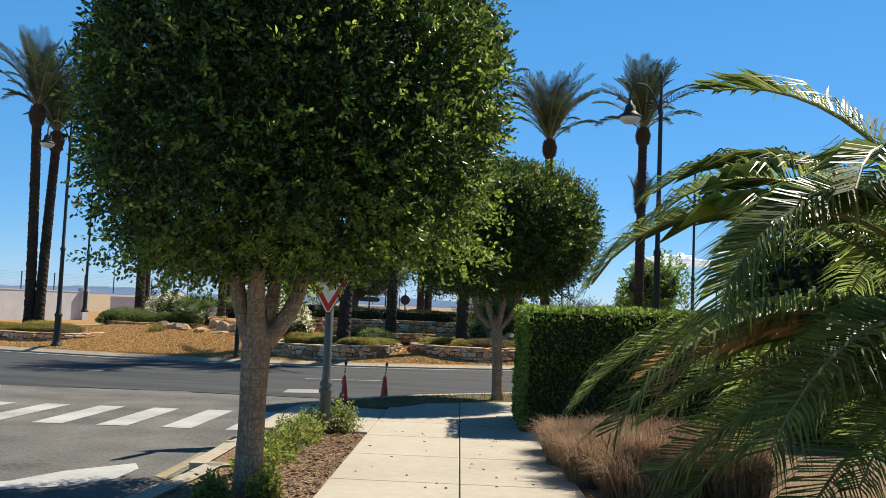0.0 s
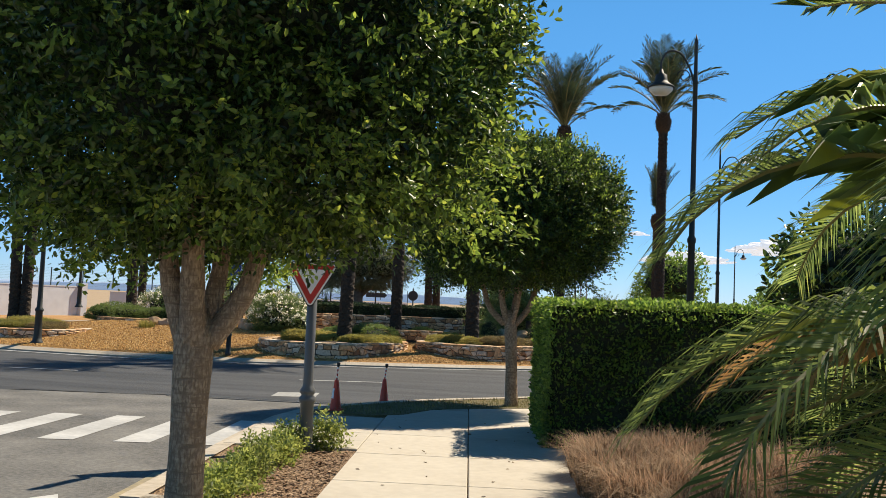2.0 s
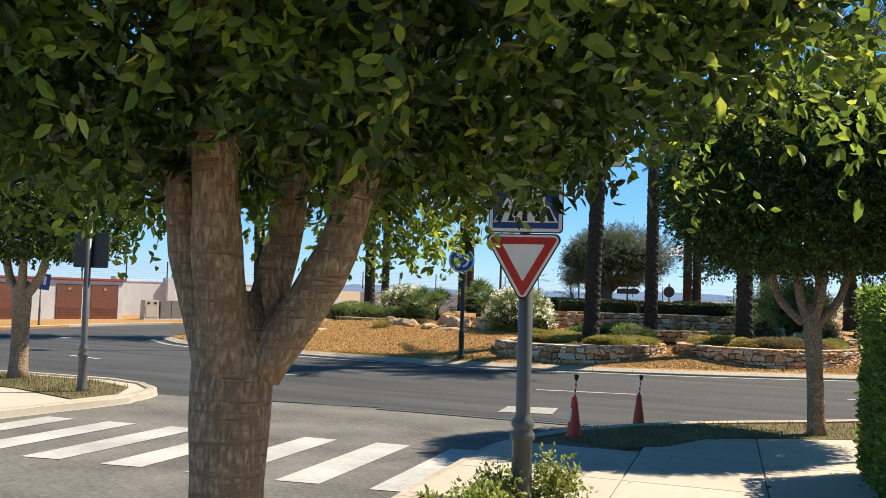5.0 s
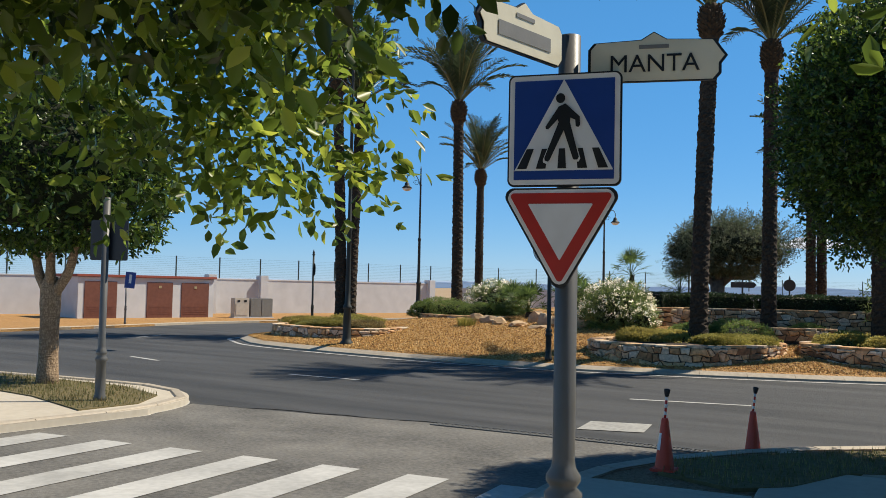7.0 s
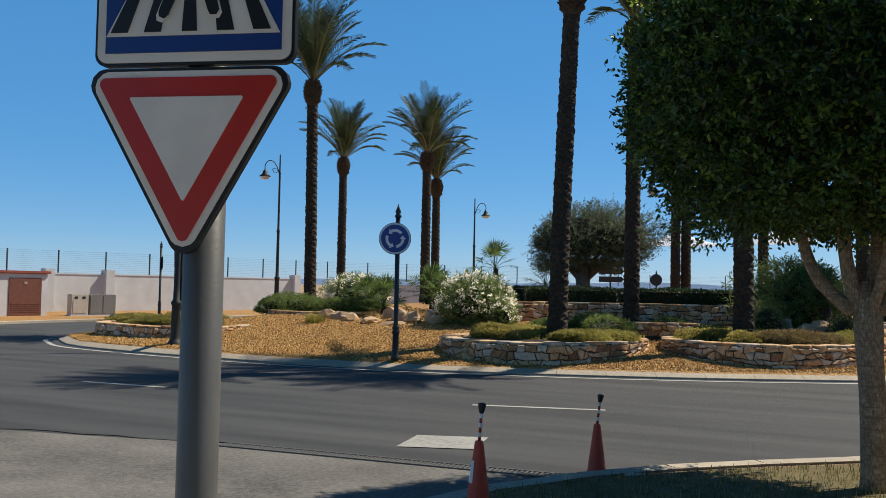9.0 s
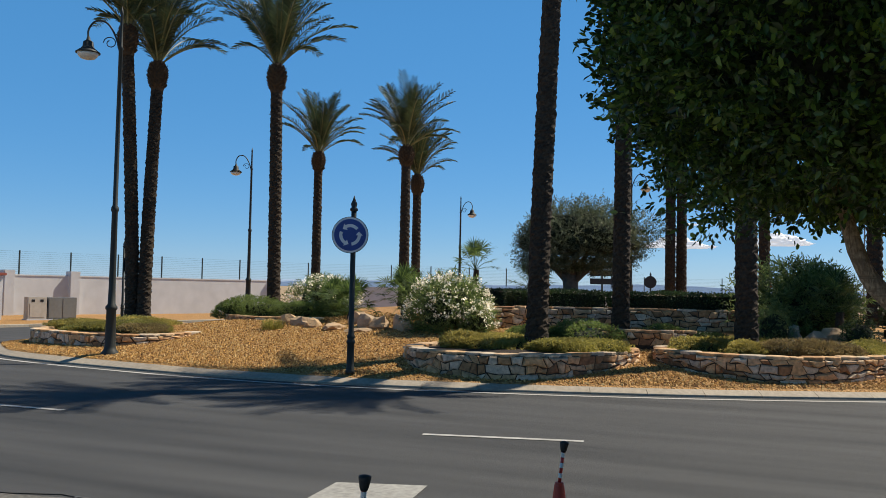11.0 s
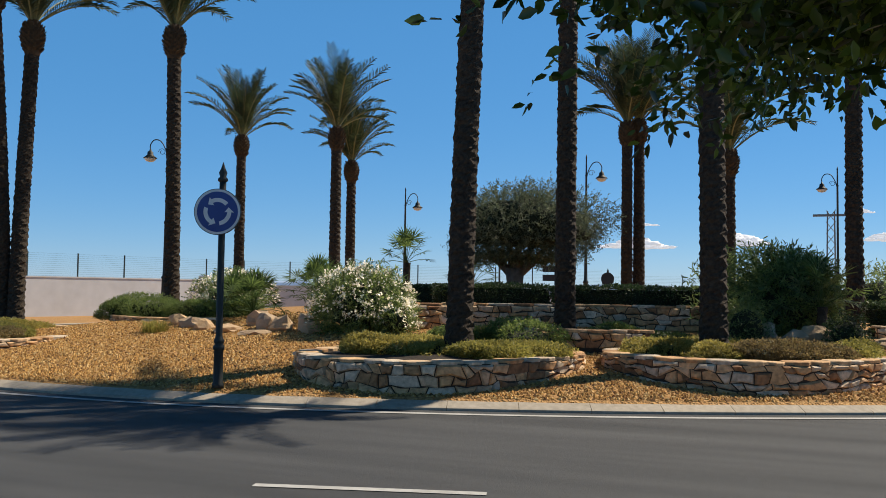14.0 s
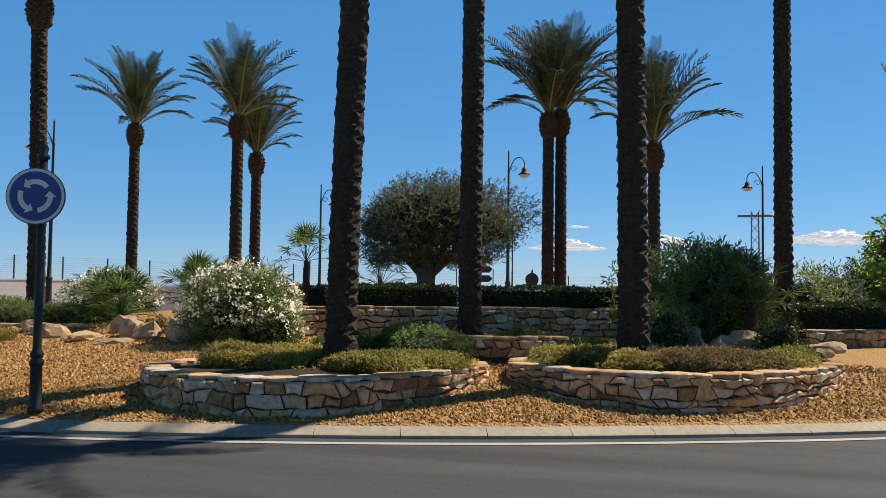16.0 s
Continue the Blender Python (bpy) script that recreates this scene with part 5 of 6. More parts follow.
for k, (x, y, a, b, c) in enumerate([(-12.6, 34.0, 0.42, 0.3, 0.22), (-12.1, 33.7, 0.3, 0.25, 0.2), (-11.4, 33.6, 0.62, 0.3, 0.13), (-10.7, 34.0, 0.36, 0.3, 0.34), (-10.2, 33.8, 0.34, 0.3, 0.30), (-10.5, 33.3, 0.46, 0.25, 0.10), (-9.7, 34.0, 0.3, 0.28, 0.36), (-9.4, 33.7, 0.28, 0.25, 0.25), (-13.2, 34.3, 0.3, 0.25, 0.25), (-11.2, 34.5, 0.4, 0.3, 0.3),
                                     (-0.15, 34.7, 0.5, 0.3, 0.30), (0.25, 35.1, 0.45, 0.35, 0.34), (1.55, 35.6, 0.42, 0.3, 0.16), (1.4, 34.9, 0.25, 0.2, 0.12), (-0.6, 35.2, 0.3, 0.3, 0.4)]):
    rock(x, y, gz(x, y) if x < -3 else (0.74 if y < 35.3 else 0.78), a * 0.8, b * 0.8, c * 0.8, 200 + k, k * 47)

# olive tree
ol = thing("olive_tree", -7.7, 42.7, 1.05, "old olive tree with a broad grey-green crown", "tree")
vfs = [tube_vf([(0, 0, -0.1), (0.03, 0, 0.4), (-0.02, 0.03, 0.9), (0, 0, 1.3)], [0.36, 0.27, 0.25, 0.28], 12, wob=0.10, seed=3)]
for ex, ey, ez in ((-1.1, 0, 1.2), (-0.4, 0.4, 1.5), (0.3, -0.4, 1.5), (1.1, 0.1, 1.1), (0.6, 0.5, 1.4)):
    vfs.append(tube_vf([(0, 0, 1.0), (ex * 0.5, ey * 0.5, 1.0 + ez * 0.45), (ex, ey, 1.0 + ez)], [0.16, 0.11, 0.05], 8, wob=0.1, seed=int(ez * 10)))
part("trunk", mesh_of("trunk", *merge(*vfs), M_olivebark, True), ol, "thick gnarled dark trunk")
part("crown", crown_mesh("crown", (2.45, 2.1, 1.30), 6200, 9, 0.085, 0.022, M_olive, 210, flat=-0.62, amp=0.22, shell=(0.5, 1.0), twig=0.26, stray=0.2), ol, "dense grey-green foliage", pose(0.30, 0, 2.45))
# added filler body, the shade inside the olive crown is painted dark
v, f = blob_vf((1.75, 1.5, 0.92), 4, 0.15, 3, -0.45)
part("core", mesh_of("core", v, f, M_leafshade, True), ol, "added filler body, olive crown's inner shade painted dark", pose(0.30, 0, 2.45))


# ---- street furniture ----
def pole_profile(h, r=0.045):
    return [(r * 1.75, 0), (r * 1.75, 0.05), (r * 1.45, 0.09), (r * 1.35, 0.55), (r * 1.7, 0.57), (r * 1.7, 0.61), (r * 1.2, 0.64), (r * 1.55, 0.67), (r * 1.55, 0.70), (r * 1.1, 0.74), (r, 0.78), (r, h)]


def sign_pole(name, x, y, z, h, label, r=0.045, finial=True, mat=None):
    t = thing(name, x, y, z, label, "sign post")
    v, f = lathe_vf(pole_profile(h, r), 16)
    p = part("pole", mesh_of("pole", v, f, mat or M_pole, True), t, "fluted base and slim pole")
    if finial:
        v, f = lathe_vf([(r, 0), (r * 1.5, 0.02), (r * 1.5, 0.05), (r * 0.9, 0.08), (r * 1.25, 0.14), (r * 0.7, 0.2), (0.004, 0.30)], 12)
        part("finial", mesh_of("finial", v, f, mat or M_pole, True), p, "pointed finial", pose(0, 0, h))
    return t


def round_poly(pts, rad, n=6):
    out = []
    m = len(pts)
    for i in range(m):
        p, a, b = Vector(pts[i]), Vector(pts[i - 1]), Vector(pts[(i + 1) % m])
        da, db = (a - p).normalized(), (b - p).normalized()
        half = da.angle(db) / 2
        q0, q1 = p + da * rad / math.tan(half), p + db * rad / math.tan(half)
        c = p + (da + db).normalized() * rad / math.sin(half)
        for k in range(n + 1):
            v = (q0 - c).lerp(q1 - c, k / n).normalized() * rad
            out.append(tuple(c + v))
    return out


def plate_vf(pts, y0, y1):
    """An outline in the xz plane, between y0 (front) and y1."""
    n = len(pts)
    V = [(x, y0, z) for x, z in pts] + [(x, y1, z) for x, z in pts]
    F = [list(range(n)), list(range(n, 2 * n))[::-1]] + [[i, i + n, (i + 1) % n + n, (i + 1) % n] for i in range(n)]
    return V, F


def plate(name, pts, y0, y1, mat, parent, label="", m=None):
    return part(name, mesh_of(name, *plate_vf(pts, y0, y1), mat), parent, label, m)


def scaled(pts, s, c=(0, 0)):
    return [(c[0] + (x - c[0]) * s, c[1] + (z - c[1]) * s) for x, z in pts]


# yield and zebra signs with street names
SX, SY = -1.272, 13.80
sg = sign_pole("traffic_sign_post", SX, SY, 0.10, 3.0, "grey post with zebra crossing and give-way signs and street names", 0.058, False)
face = 14.5
G = pose(0.0, -0.09, 0, 0, 0, face)
tri = [(-0.325, 0.50), (0.325, 0.50), (0.0, -0.065)]
z_y = 1.686
yp = plate("give_way_sign", round_poly([(x, z) for x, z in tri], 0.045), 0, 0.025, M_signdark, sg, "white triangular sign with red border", G @ pose(0, 0, z_y))
ct = (0, 0.325)
plate("white_field", scaled(round_poly(tri, 0.045), 0.945, ct), -0.004, 0, M_signwhite, yp, "white rim")
plate("red_border", scaled(round_poly(tri, 0.02), 0.84, ct), -0.008, -0.004, M_signred, yp, "red band")
plate("white_centre", scaled(round_poly(tri, 0.008), 0.52, ct), -0.012, -0.008, M_signwhite, yp, "white middle")
sq = [(-0.295, -0.295), (0.295, -0.295), (0.295, 0.295), (-0.295, 0.295)]
zp = plate("zebra_sign", round_poly(sq, 0.035), 0, 0.025, M_signdark, sg, "blue square sign with a white triangle", G @ pose(0.012, 0, z_y + 0.802))
plate("white_rim", round_poly([(x * 0.97, z * 0.97) for x, z in sq], 0.03), -0.004, 0, M_signwhite, zp)
plate("blue_field", [(x * 0.88, z * 0.88) for x, z in sq], -0.008, -0.004, M_signblue, zp)
plate("triangle", [(-0.256, -0.213), (0.256, -0.213), (0.0, 0.262)], -0.012, -0.008, M_signwhite, zp, "white triangle")
for xb, xt, wb in ((-0.216, -0.172, 0.025), (-0.116, -0.092, 0.025), (-0.006, -0.006, 0.022), (0.100, 0.083, 0.025), (0.206, 0.166, 0.025)):
    plate("black_bar", [(xb - wb, -0.203), (xb + wb, -0.203), (xt + wb * 0.72, -0.100), (xt - wb * 0.72, -0.100)], -0.016, -0.012, M_signdark, zp)
walker = [(0.010, 0.132), (0.084, 0.062), (0.086, 0.018), (0.078, 0.008), (0.064, 0.012), (0.061, 0.046), (0.036, 0.058), (0.034, 0.034), (0.082, -0.146), (0.074, -0.160), (0.056, -0.160), (0.050, -0.150), (0.002, -0.006), (-0.068, -0.158), (-0.080, -0.168), (-0.094, -0.162), (-0.096, -0.148), (-0.024, 0.036), (-0.030, 0.052), (-0.078, 0.000), (-0.090, 0.002), (-0.093, 0.014), (-0.024, 0.118)]
plate("figure_rim", [(x * 1.09 - 0.0, -0.015 + (z + 0.015) * 1.07) for x, z in walker[7:18]], -0.018, -0.016, M_signwhite, zp, "white outline round the legs")
plate("walking_figure", walker, -0.022, -0.018, M_signdark, zp, "black walking pictogram")
plate("figure_head", [(-0.016 + math.cos(a) * 0.024, 0.161 + math.sin(a) * 0.026) for a in [k * math.pi / 8 for k in range(16)]], -0.022, -0.018, M_signdark, zp)
v, f = merge(box_vf(-0.03, 0.03, 0.025, 0.09, z_y + 0.46, z_y + 0.50, 0.004), box_vf(-0.03, 0.03, 0.025, 0.09, z_y + 0.62, z_y + 0.66, 0.004))
part("bracket", mesh_of("bracket", v, f, M_grey), sg, "clamp", G)


def text_vf(txt, size, name):
    cu = bpy.data.curves.new(name, "FONT")
    cu.body, cu.size, cu.align_x, cu.align_y, cu.extrude = txt, size, "CENTER", "CENTER", 0.002
    ob = bpy.data.objects.new(name, cu)
    me = bpy.data.meshes.new_from_object(ob)
    bpy.data.objects.remove(ob)
    return me


def street_plate(parent, m, words, small):
    ol_ = [(0, 0), (0.03, -0.035), (0.64, -0.035), (0.67, 0), (0.67, 0.05), (0.70, 0.09), (0.67, 0.13), (0.64, 0.175), (0.40, 0.185), (0.335, 0.225), (0.27, 0.185), (0.03, 0.175), (0, 0.14)]
    b = plate("street_name_plate", ol_, 0, 0.022, M_signdark, parent, "cream street name plate with black rim", m)
    for sd, y in ((1, -0.004), (-1, 0.026)):
        plate("cream_face", scaled(ol_, 0.955, (0.335, 0.08)), min(y, y + 0.004), max(y, y + 0.004) if sd < 0 else 0.0, M_cream, b, "cream enamel face")
    for sd, y, rz in ((1, -0.007, 0), (-1, 0.033, 180)):
        if words:
            me = text_vf(words, 0.13, "lettering")
            me.materials.append(M_signdark)
            part("lettering", me, b, "", pose(0.335, y, 0.055, 90, 0, rz))
        else:
            plate("lettering_bar", [(0.12, 0.02), (0.55, 0.02), (0.55, 0.09), (0.12, 0.09)], y - 0.001, y + 0.001, M_grey, b)
        plate("small_lettering", [(0.26, 0.135), (0.41, 0.135), (0.41, 0.155), (0.26, 0.155)], y - 0.001, y + 0.001, M_grey, b)
    return b


street_plate(sg, pose(0.10, 0.01, 2.775, 0, 0, 18), "MANTA", "")
street_plate(sg, pose(-0.02, -0.10, 2.84, 0, 0, 18 - 118), "", "")

# roundabout sign on the island
rs = sign_pole("traffic_sign_post", -8.13, 28.66, 0.18, 3.05, "dark green iron post with a blue roundabout sign", 0.05, True, M_iron)
RM = pose(-0.02, -0.09, 2.60, 0, 0, 24)
circ = lambda r_, n=40: [(math.cos(2 * math.pi * k / n) * r_, math.sin(2 * math.pi * k / n) * r_) for k in range(n)]
rd = plate("roundabout_sign", circ(0.345), 0, 0.025, M_signdark, rs, "round blue sign with three white arrows", RM)
plate("white_rim", circ(0.335), -0.004, 0, M_signwhite, rd)
plate("blue_field", circ(0.300), -0.008, -0.004, M_signblue, rd)
for k in range(3):
    a0 = radians(40 + 120 * k)
    arc = [a0 + radians(78) * i / 8 for i in range(9)]
    ring = [(math.cos(a) * 0.205, math.sin(a) * 0.205) for a in arc] + [(math.cos(a) * 0.145, math.sin(a) * 0.145) for a in arc[::-1]]
    plate("arrow", ring, -0.012, -0.008, M_signwhite, rd)
    e = arc[-1]
    plate("arrow_head", [(math.cos(e) * 0.245, math.sin(e) * 0.245), (math.cos(e + 0.42) * 0.175, math.sin(e + 0.42) * 0.175), (math.cos(e) * 0.105, math.sin(e) * 0.105)], -0.012, -0.008, M_signwhite, rd)

# sign seen from behind, on the opposite corner
bs = sign_pole("traffic_sign_post", -10.1, 17.72, 0.11, 2.9, "grey post with a square sign seen from behind", 0.05, False)
plate("sign_back", round_poly([(-0.26, 2.0), (0.30, 2.0), (0.30, 2.58), (-0.26, 2.58)], 0.03), 0.06, 0.085, M_signdark, bs, "dark back of a sign", pose(0, 0, 0, 0, 0, 25))
# post with a disc seen edge-on by the far wall
ws = sign_pole("traffic_sign_post", -27.6, 43.3, 0.09, 3.2, "thin dark post with a sign seen edge-on", 0.05, True, M_iron)
plate("sign_disc", [(x, z + 2.5) for x, z in circ(0.3)], 0.05, 0.07, M_signdark, ws, "", pose(0, 0, 0, 0, 0, -42))
for x, y, c, zz in ((-2.9, 66, M_signred, 2.2), (-9.2, 66, M_signdark, 2.3), (-14.2, 62, M_signdark, 2.4)):
    s_ = sign_pole("traffic_sign_post", x, y, 0.09 if y > 65.5 else 1.0, zz + 0.3, "far round traffic sign beyond the hedge", 0.05, True, M_iron)
    d_ = plate("sign_disc", [(a, b + zz) for a, b in circ(0.36)], -0.08, -0.055, c, s_)
    if c is M_signred:
        plate("white_bar", [(-0.25, zz - 0.06), (0.25, zz - 0.06), (0.25, zz + 0.06), (-0.25, zz + 0.06)], -0.085, -0.08, M_signwhite, d_)
ds = sign_pole("direction_sign_post", -10.2, 58.0, 1.05, 2.2, "far direction sign with dark boards", 0.05, False, M_iron)
for k in range(3):
    plate("board", [(-0.6, 1.1 + 0.42 * k), (0.6, 1.1 + 0.42 * k), (0.75, 1.25 + 0.42 * k), (0.6, 1.4 + 0.42 * k), (-0.6, 1.4 + 0.42 * k)], -0.08, -0.05, M_signdark, ds)


# lamps
def street_lamp(x, y, z, h, az, label):
    t = thing("street_lamp", x, y, z, label, "street lamp", "wrought-iron street lamps")
    prof = [(0.20, 0), (0.20, 0.05), (0.14, 0.12), (0.12, 0.2), (0.105, 1.0), (0.13, 1.03), (0.13, 1.08), (0.085, 1.14), (0.075, 1.5), (0.065, 3.2), (0.085, 3.24), (0.085, 3.3), (0.055, 3.36), (0.045, h - 1.0), (0.065, h - 0.98), (0.04, h - 0.92), (0.030, h - 0.2), (0.04, h - 0.17), (0.004, h)]
    part("pole", mesh_of("pole", *lathe_vf(prof, 14), M_iron, True), t, "tapering dark iron pole")
    a = [(0, 0, h - 1.15), (0.10, 0, h - 0.75), (0.30, 0, h - 0.42), (0.55, 0, h - 0.38), (0.70, 0, h - 0.58), (0.70, 0, h - 0.80)]
    line = bez(a, 5)
    vf = [tube_vf([tuple(p) for p in line], [0.022] * len(line), 6)]
    sp = [(0.06 + 0.17 + 0.15 * math.cos(q) * (1 - q / 12), 0, h - 0.86 + 0.15 * math.sin(q) * (1 - q / 12)) for q in [k * 0.5 for k in range(16)]]
    vf.append(tube_vf(sp, [0.012] * len(sp), 5))
    arm = part("arm", mesh_of("arm", *merge(*vf), M_iron, True), t, "curled swan-neck arm", pose(0, 0, 0, 0, 0, az))
    hd = part("lamp_head", mesh_of("lamp_head", *lathe_vf([(0.03, 0.30), (0.05, 0.22), (0.11, 0.18), (0.12, 0.08), (0.15, 0.03), (0.27, -0.06), (0.27, -0.08), (0.24, -0.08)], 18), M_iron, True), arm, "bell-shaped hood", pose(0.70, 0, h - 1.05))
    part("globe", mesh_of("globe", *lathe_vf([(0.235, -0.075), (0.22, -0.13), (0.15, -0.20), (0.02, -0.23)], 16), M_glass, True), hd, "pale glass bowl")
    return t


WI = "dark wrought-iron street lamp "
street_lamp(-14.6, 29.25, 0.17, 7.9, 215, WI + "at the island edge")
street_lamp(-23.5, 46.6, 0.95, 7.0, 205, WI + "before the white wall")
street_lamp(-18.9, 60.2, 0.9, 6.2, 0, WI + "far behind palms")
street_lamp(-8.6, 57.2, 1.05, 6.9, 0, WI + "beyond the olive tree")
street_lamp(-15.0, 88.0, 0.0, 8.0, 0, WI + "in the distance")
street_lamp(2.3, 64.5, 0.1, 7.9, 180, WI + "far beyond the oleander")
street_lamp(4.05, 21.3, 0.11, 7.35, 195, WI + "on the verge beyond the hedge")
street_lamp(7.48, 39.0, 0.3, 8.2, 0, WI + "behind the palms")
street_lamp(16.0, 82.0, 0.0, 8.0, 0, WI + "in the distance")


def cone(x, y, z, label, tip, rz=0):
    t = thing("traffic_cone", x, y, z, label, "traffic cone", "traffic cones", rz=rz)
    vf = merge(box_vf(-0.115, 0.115, -0.115, 0.115, 0, 0.03, 0.010), lathe_vf([(0.095, 0.025), (0.088, 0.06), (0.034, 0.48), (0.028, 0.50)], 18))
    b = part("body", mesh_of("body", *vf, M_cone, False), t, "faded orange-red plastic")
    if tip:
        arc = [radians(a) for a in range(196, 253, 8)]
        V = [(q * math.cos(a), q * math.sin(a), z_) for q, z_ in ((0.0735, 0.20), (0.0505, 0.36)) for a in arc]
        m_ = len(arc)
        part("sticker", mesh_of("sticker", V, [[k, k + 1, k + 1 + m_, k + m_] for k in range(m_ - 1)], M_signwhite), b, "worn white sticker")
    vs = [lathe_vf([(0.012, 0.0), (0.012, 0.24)], 8)]
    st = part("stick", mesh_of("stick", *vs[0], M_signred, True), t, "red and white stick", pose(0, 0, 0.49, 0, 4 if tip else 7, 0))
    for k in range(3):
        part("tape", mesh_of("tape", *lathe_vf([(0.0145, 0.04 + k * 0.07), (0.0145, 0.072 + k * 0.07)], 8), M_signwhite), st, "white tape")
    part("cap", mesh_of("cap", *lathe_vf([(0.016, 0.215), (0.022, 0.23), (0.031, 0.275), (0.030, 0.285), (0.012, 0.29), (0.004, 0.292)], 12), M_black, True), st, "dark rubber cap")
    return t


cone(-1.99, 17.86, 0.128, "faded orange-red traffic cone with a striped stick at the kerb", True)
cone(-1.64, 20.05, 0.004, "orange-red traffic cone with a leaning striped stick on the kerb", False, 40)

# ---- far side: white wall, fence, utility building, cabinets ----
WA, WB = Vector((-36.8, 42.6, 0)), Vector((-30.9, 59.4, 0))


def wall_run(name, a, b, h, th=0.25, z=0.05, mat=None):
    d = (b - a)
    m = Matrix.Translation(a) @ pose(0, 0, 0, 0, 0, math.degrees(math.atan2(d.y, d.x)))
    vf = moved(merge(box_vf(0, d.length, 0, th, z, h, 0.01), box_vf(-0.03, d.length + 0.03, -0.03, th + 0.03, h - 0.02, h + 0.05, 0.01)), m)
    return ground_piece(name, vf, mat or M_white)


wall_run("wall_far_left", WA, WB, 2.02)
wall_run("wall_left_end", Vector((-47, 14, 0)), WA - Vector((0.9, 2.6, 0)), 2.0)
for p in (WA.lerp(WB, 0.12), WB, WA.lerp(WB, 0.3)):
    ground_piece("wall_pillar", moved(box_vf(-0.25, 0.25, -0.3, 0.3, 0, 2.28, 0.02), Matrix.Translation(p) @ pose(0, 0, 0, 0, 0, 70)), M_white)
wall_run("wall_far_back", Vector((-30.2, 62, 0)), Vector((-12, 79, 0)), 1.75)


def fence(name, pts, h0, h1, step, label):
    t = thing(name, label=label, category="fence")
    n = 0
    wires = []
    post = mesh_of("post", *box_vf(-0.03, 0.03, -0.03, 0.03, h0, h1, 0.006), M_wire)
    for a, b in zip(pts, pts[1:]):
        a, b = Vector((*a, 0)), Vector((*b, 0))
        k = max(1, int((b - a).length / step))
        for i in range(k):
            p = a.lerp(b, i / k)
            part("post", post, t, "", Matrix.Translation(p))
        z = h0 + 0.1
        while z < h1 - 0.04:
            wires.append(tube_vf([(a.x, a.y, z), (b.x, b.y, z)], [0.0032, 0.0032], 3, False))
            z += 0.10
    part("wire_mesh", mesh_of("wire_mesh", *merge(*wires), M_wire), t, "thin green wire mesh", kind="stuff")
    return t


fence("wire_fence", [(-47, 14.3), (-38, 40.0), (-36.8, 42.75), (-30.95, 59.55), (-30.2, 62.2), (-12, 79.2)], 2.0, 3.25, 2.5, "green wire-mesh fence on top of the white wall")
fence("wire_fence", [(-12, 79.2), (12, 86), (40, 90)], 0.0, 2.9, 2.6, "distant green wire-mesh fence")

sh = thing("utility_building", -33.0, 41.3, 0.0, "low white utility building with brown doors and red roof edge", "building", rz=255)
part("wall", mesh_of("wall", *box_vf(0, 6.75, -1.6, 0.9, 0, 1.98, 0.02), M_white), sh, "white rendered walls")
M_red = plain("roof_edge_red", (0.30, 0.075, 0.05), 0.7)
part("roof", mesh_of("roof", *box_vf(-0.1, 6.85, -1.7, 1.02, 1.98, 2.10, 0.02), M_red), sh, "flat roof with red edge")
for x0, x1 in ((0.28, 1.75), (2.2, 3.5), (4.95, 6.45)):
    d_ = part("door", mesh_of("door", *box_vf(x0, x1, 0.86, 0.93, 0.02, 1.78, 0.01), M_brown), sh, "brown metal door")
    v, f = merge(*[box_vf(x0 + 0.1, x1 - 0.1, 0.925, 0.94, 0.25 + 0.09 * k, 0.29 + 0.09 * k) for k in range(5)])
    part("vent_slats", mesh_of("vent_slats", v, f, M_brown), d_)
    part("warning_plate", mesh_of("warning_plate", *box_vf((x0 + x1) / 2 - 0.07, (x0 + x1) / 2 + 0.07, 0.93, 0.945, 1.5, 1.62), M_yellow), d_, "small yellow plate")
cb = thing("electric_cabinet", -31.0, 41.4, 0.02, "beige and grey electric meter cabinets at the white wall", "cabinet", rz=-110 + 180)
part("plinth", mesh_of("plinth", *box_vf(-0.05, 2.15, -0.05, 0.5, 0, 0.12, 0.01), M_white), cb)
b1 = part("meter_box", mesh_of("meter_box", *box_vf(0, 0.8, 0, 0.45, 0.12, 1.06, 0.015), M_beige), cb, "beige meter box")
for x in (0.22, 0.58):
    part("window", mesh_of("window", *box_vf(x - 0.07, x + 0.07, -0.012, 0, 0.86, 0.96, 0.004), M_signdark), b1, "small dark window")
part("door", mesh_of("door", *box_vf(0.08, 0.72, -0.015, 0, 0.2, 0.8, 0.004), M_beige), b1)
b2 = part("grey_box", mesh_of("grey_box", *box_vf(0.84, 2.1, 0, 0.45, 0.12, 1.05, 0.015), M_grey), cb, "grey double cabinet")
for x0 in (0.88, 1.49):
    part("door", mesh_of("door", *box_vf(x0, x0 + 0.57, -0.018, 0, 0.17, 1.0, 0.006), M_grey), b2)
bsn = sign_pole("small_blue_sign", -28.8, 33.1, 0.09, 1.75, "small leaning blue information sign", 0.03, False)
plate("board", [(-0.2, 1.45), (0.2, 1.45), (0.2, 2.1), (-0.2, 2.1)], -0.06, -0.04, M_signblue, bsn, "blue board", pose(0, 0, 0, 0, 5, 40))
plate("mark", [(-0.05, 1.65), (0.05, 1.65), (0.05, 2.0), (-0.05, 2.0)], -0.065, -0.06, M_signwhite, bsn, "", pose(0, 0, 0, 0, 5, 40))

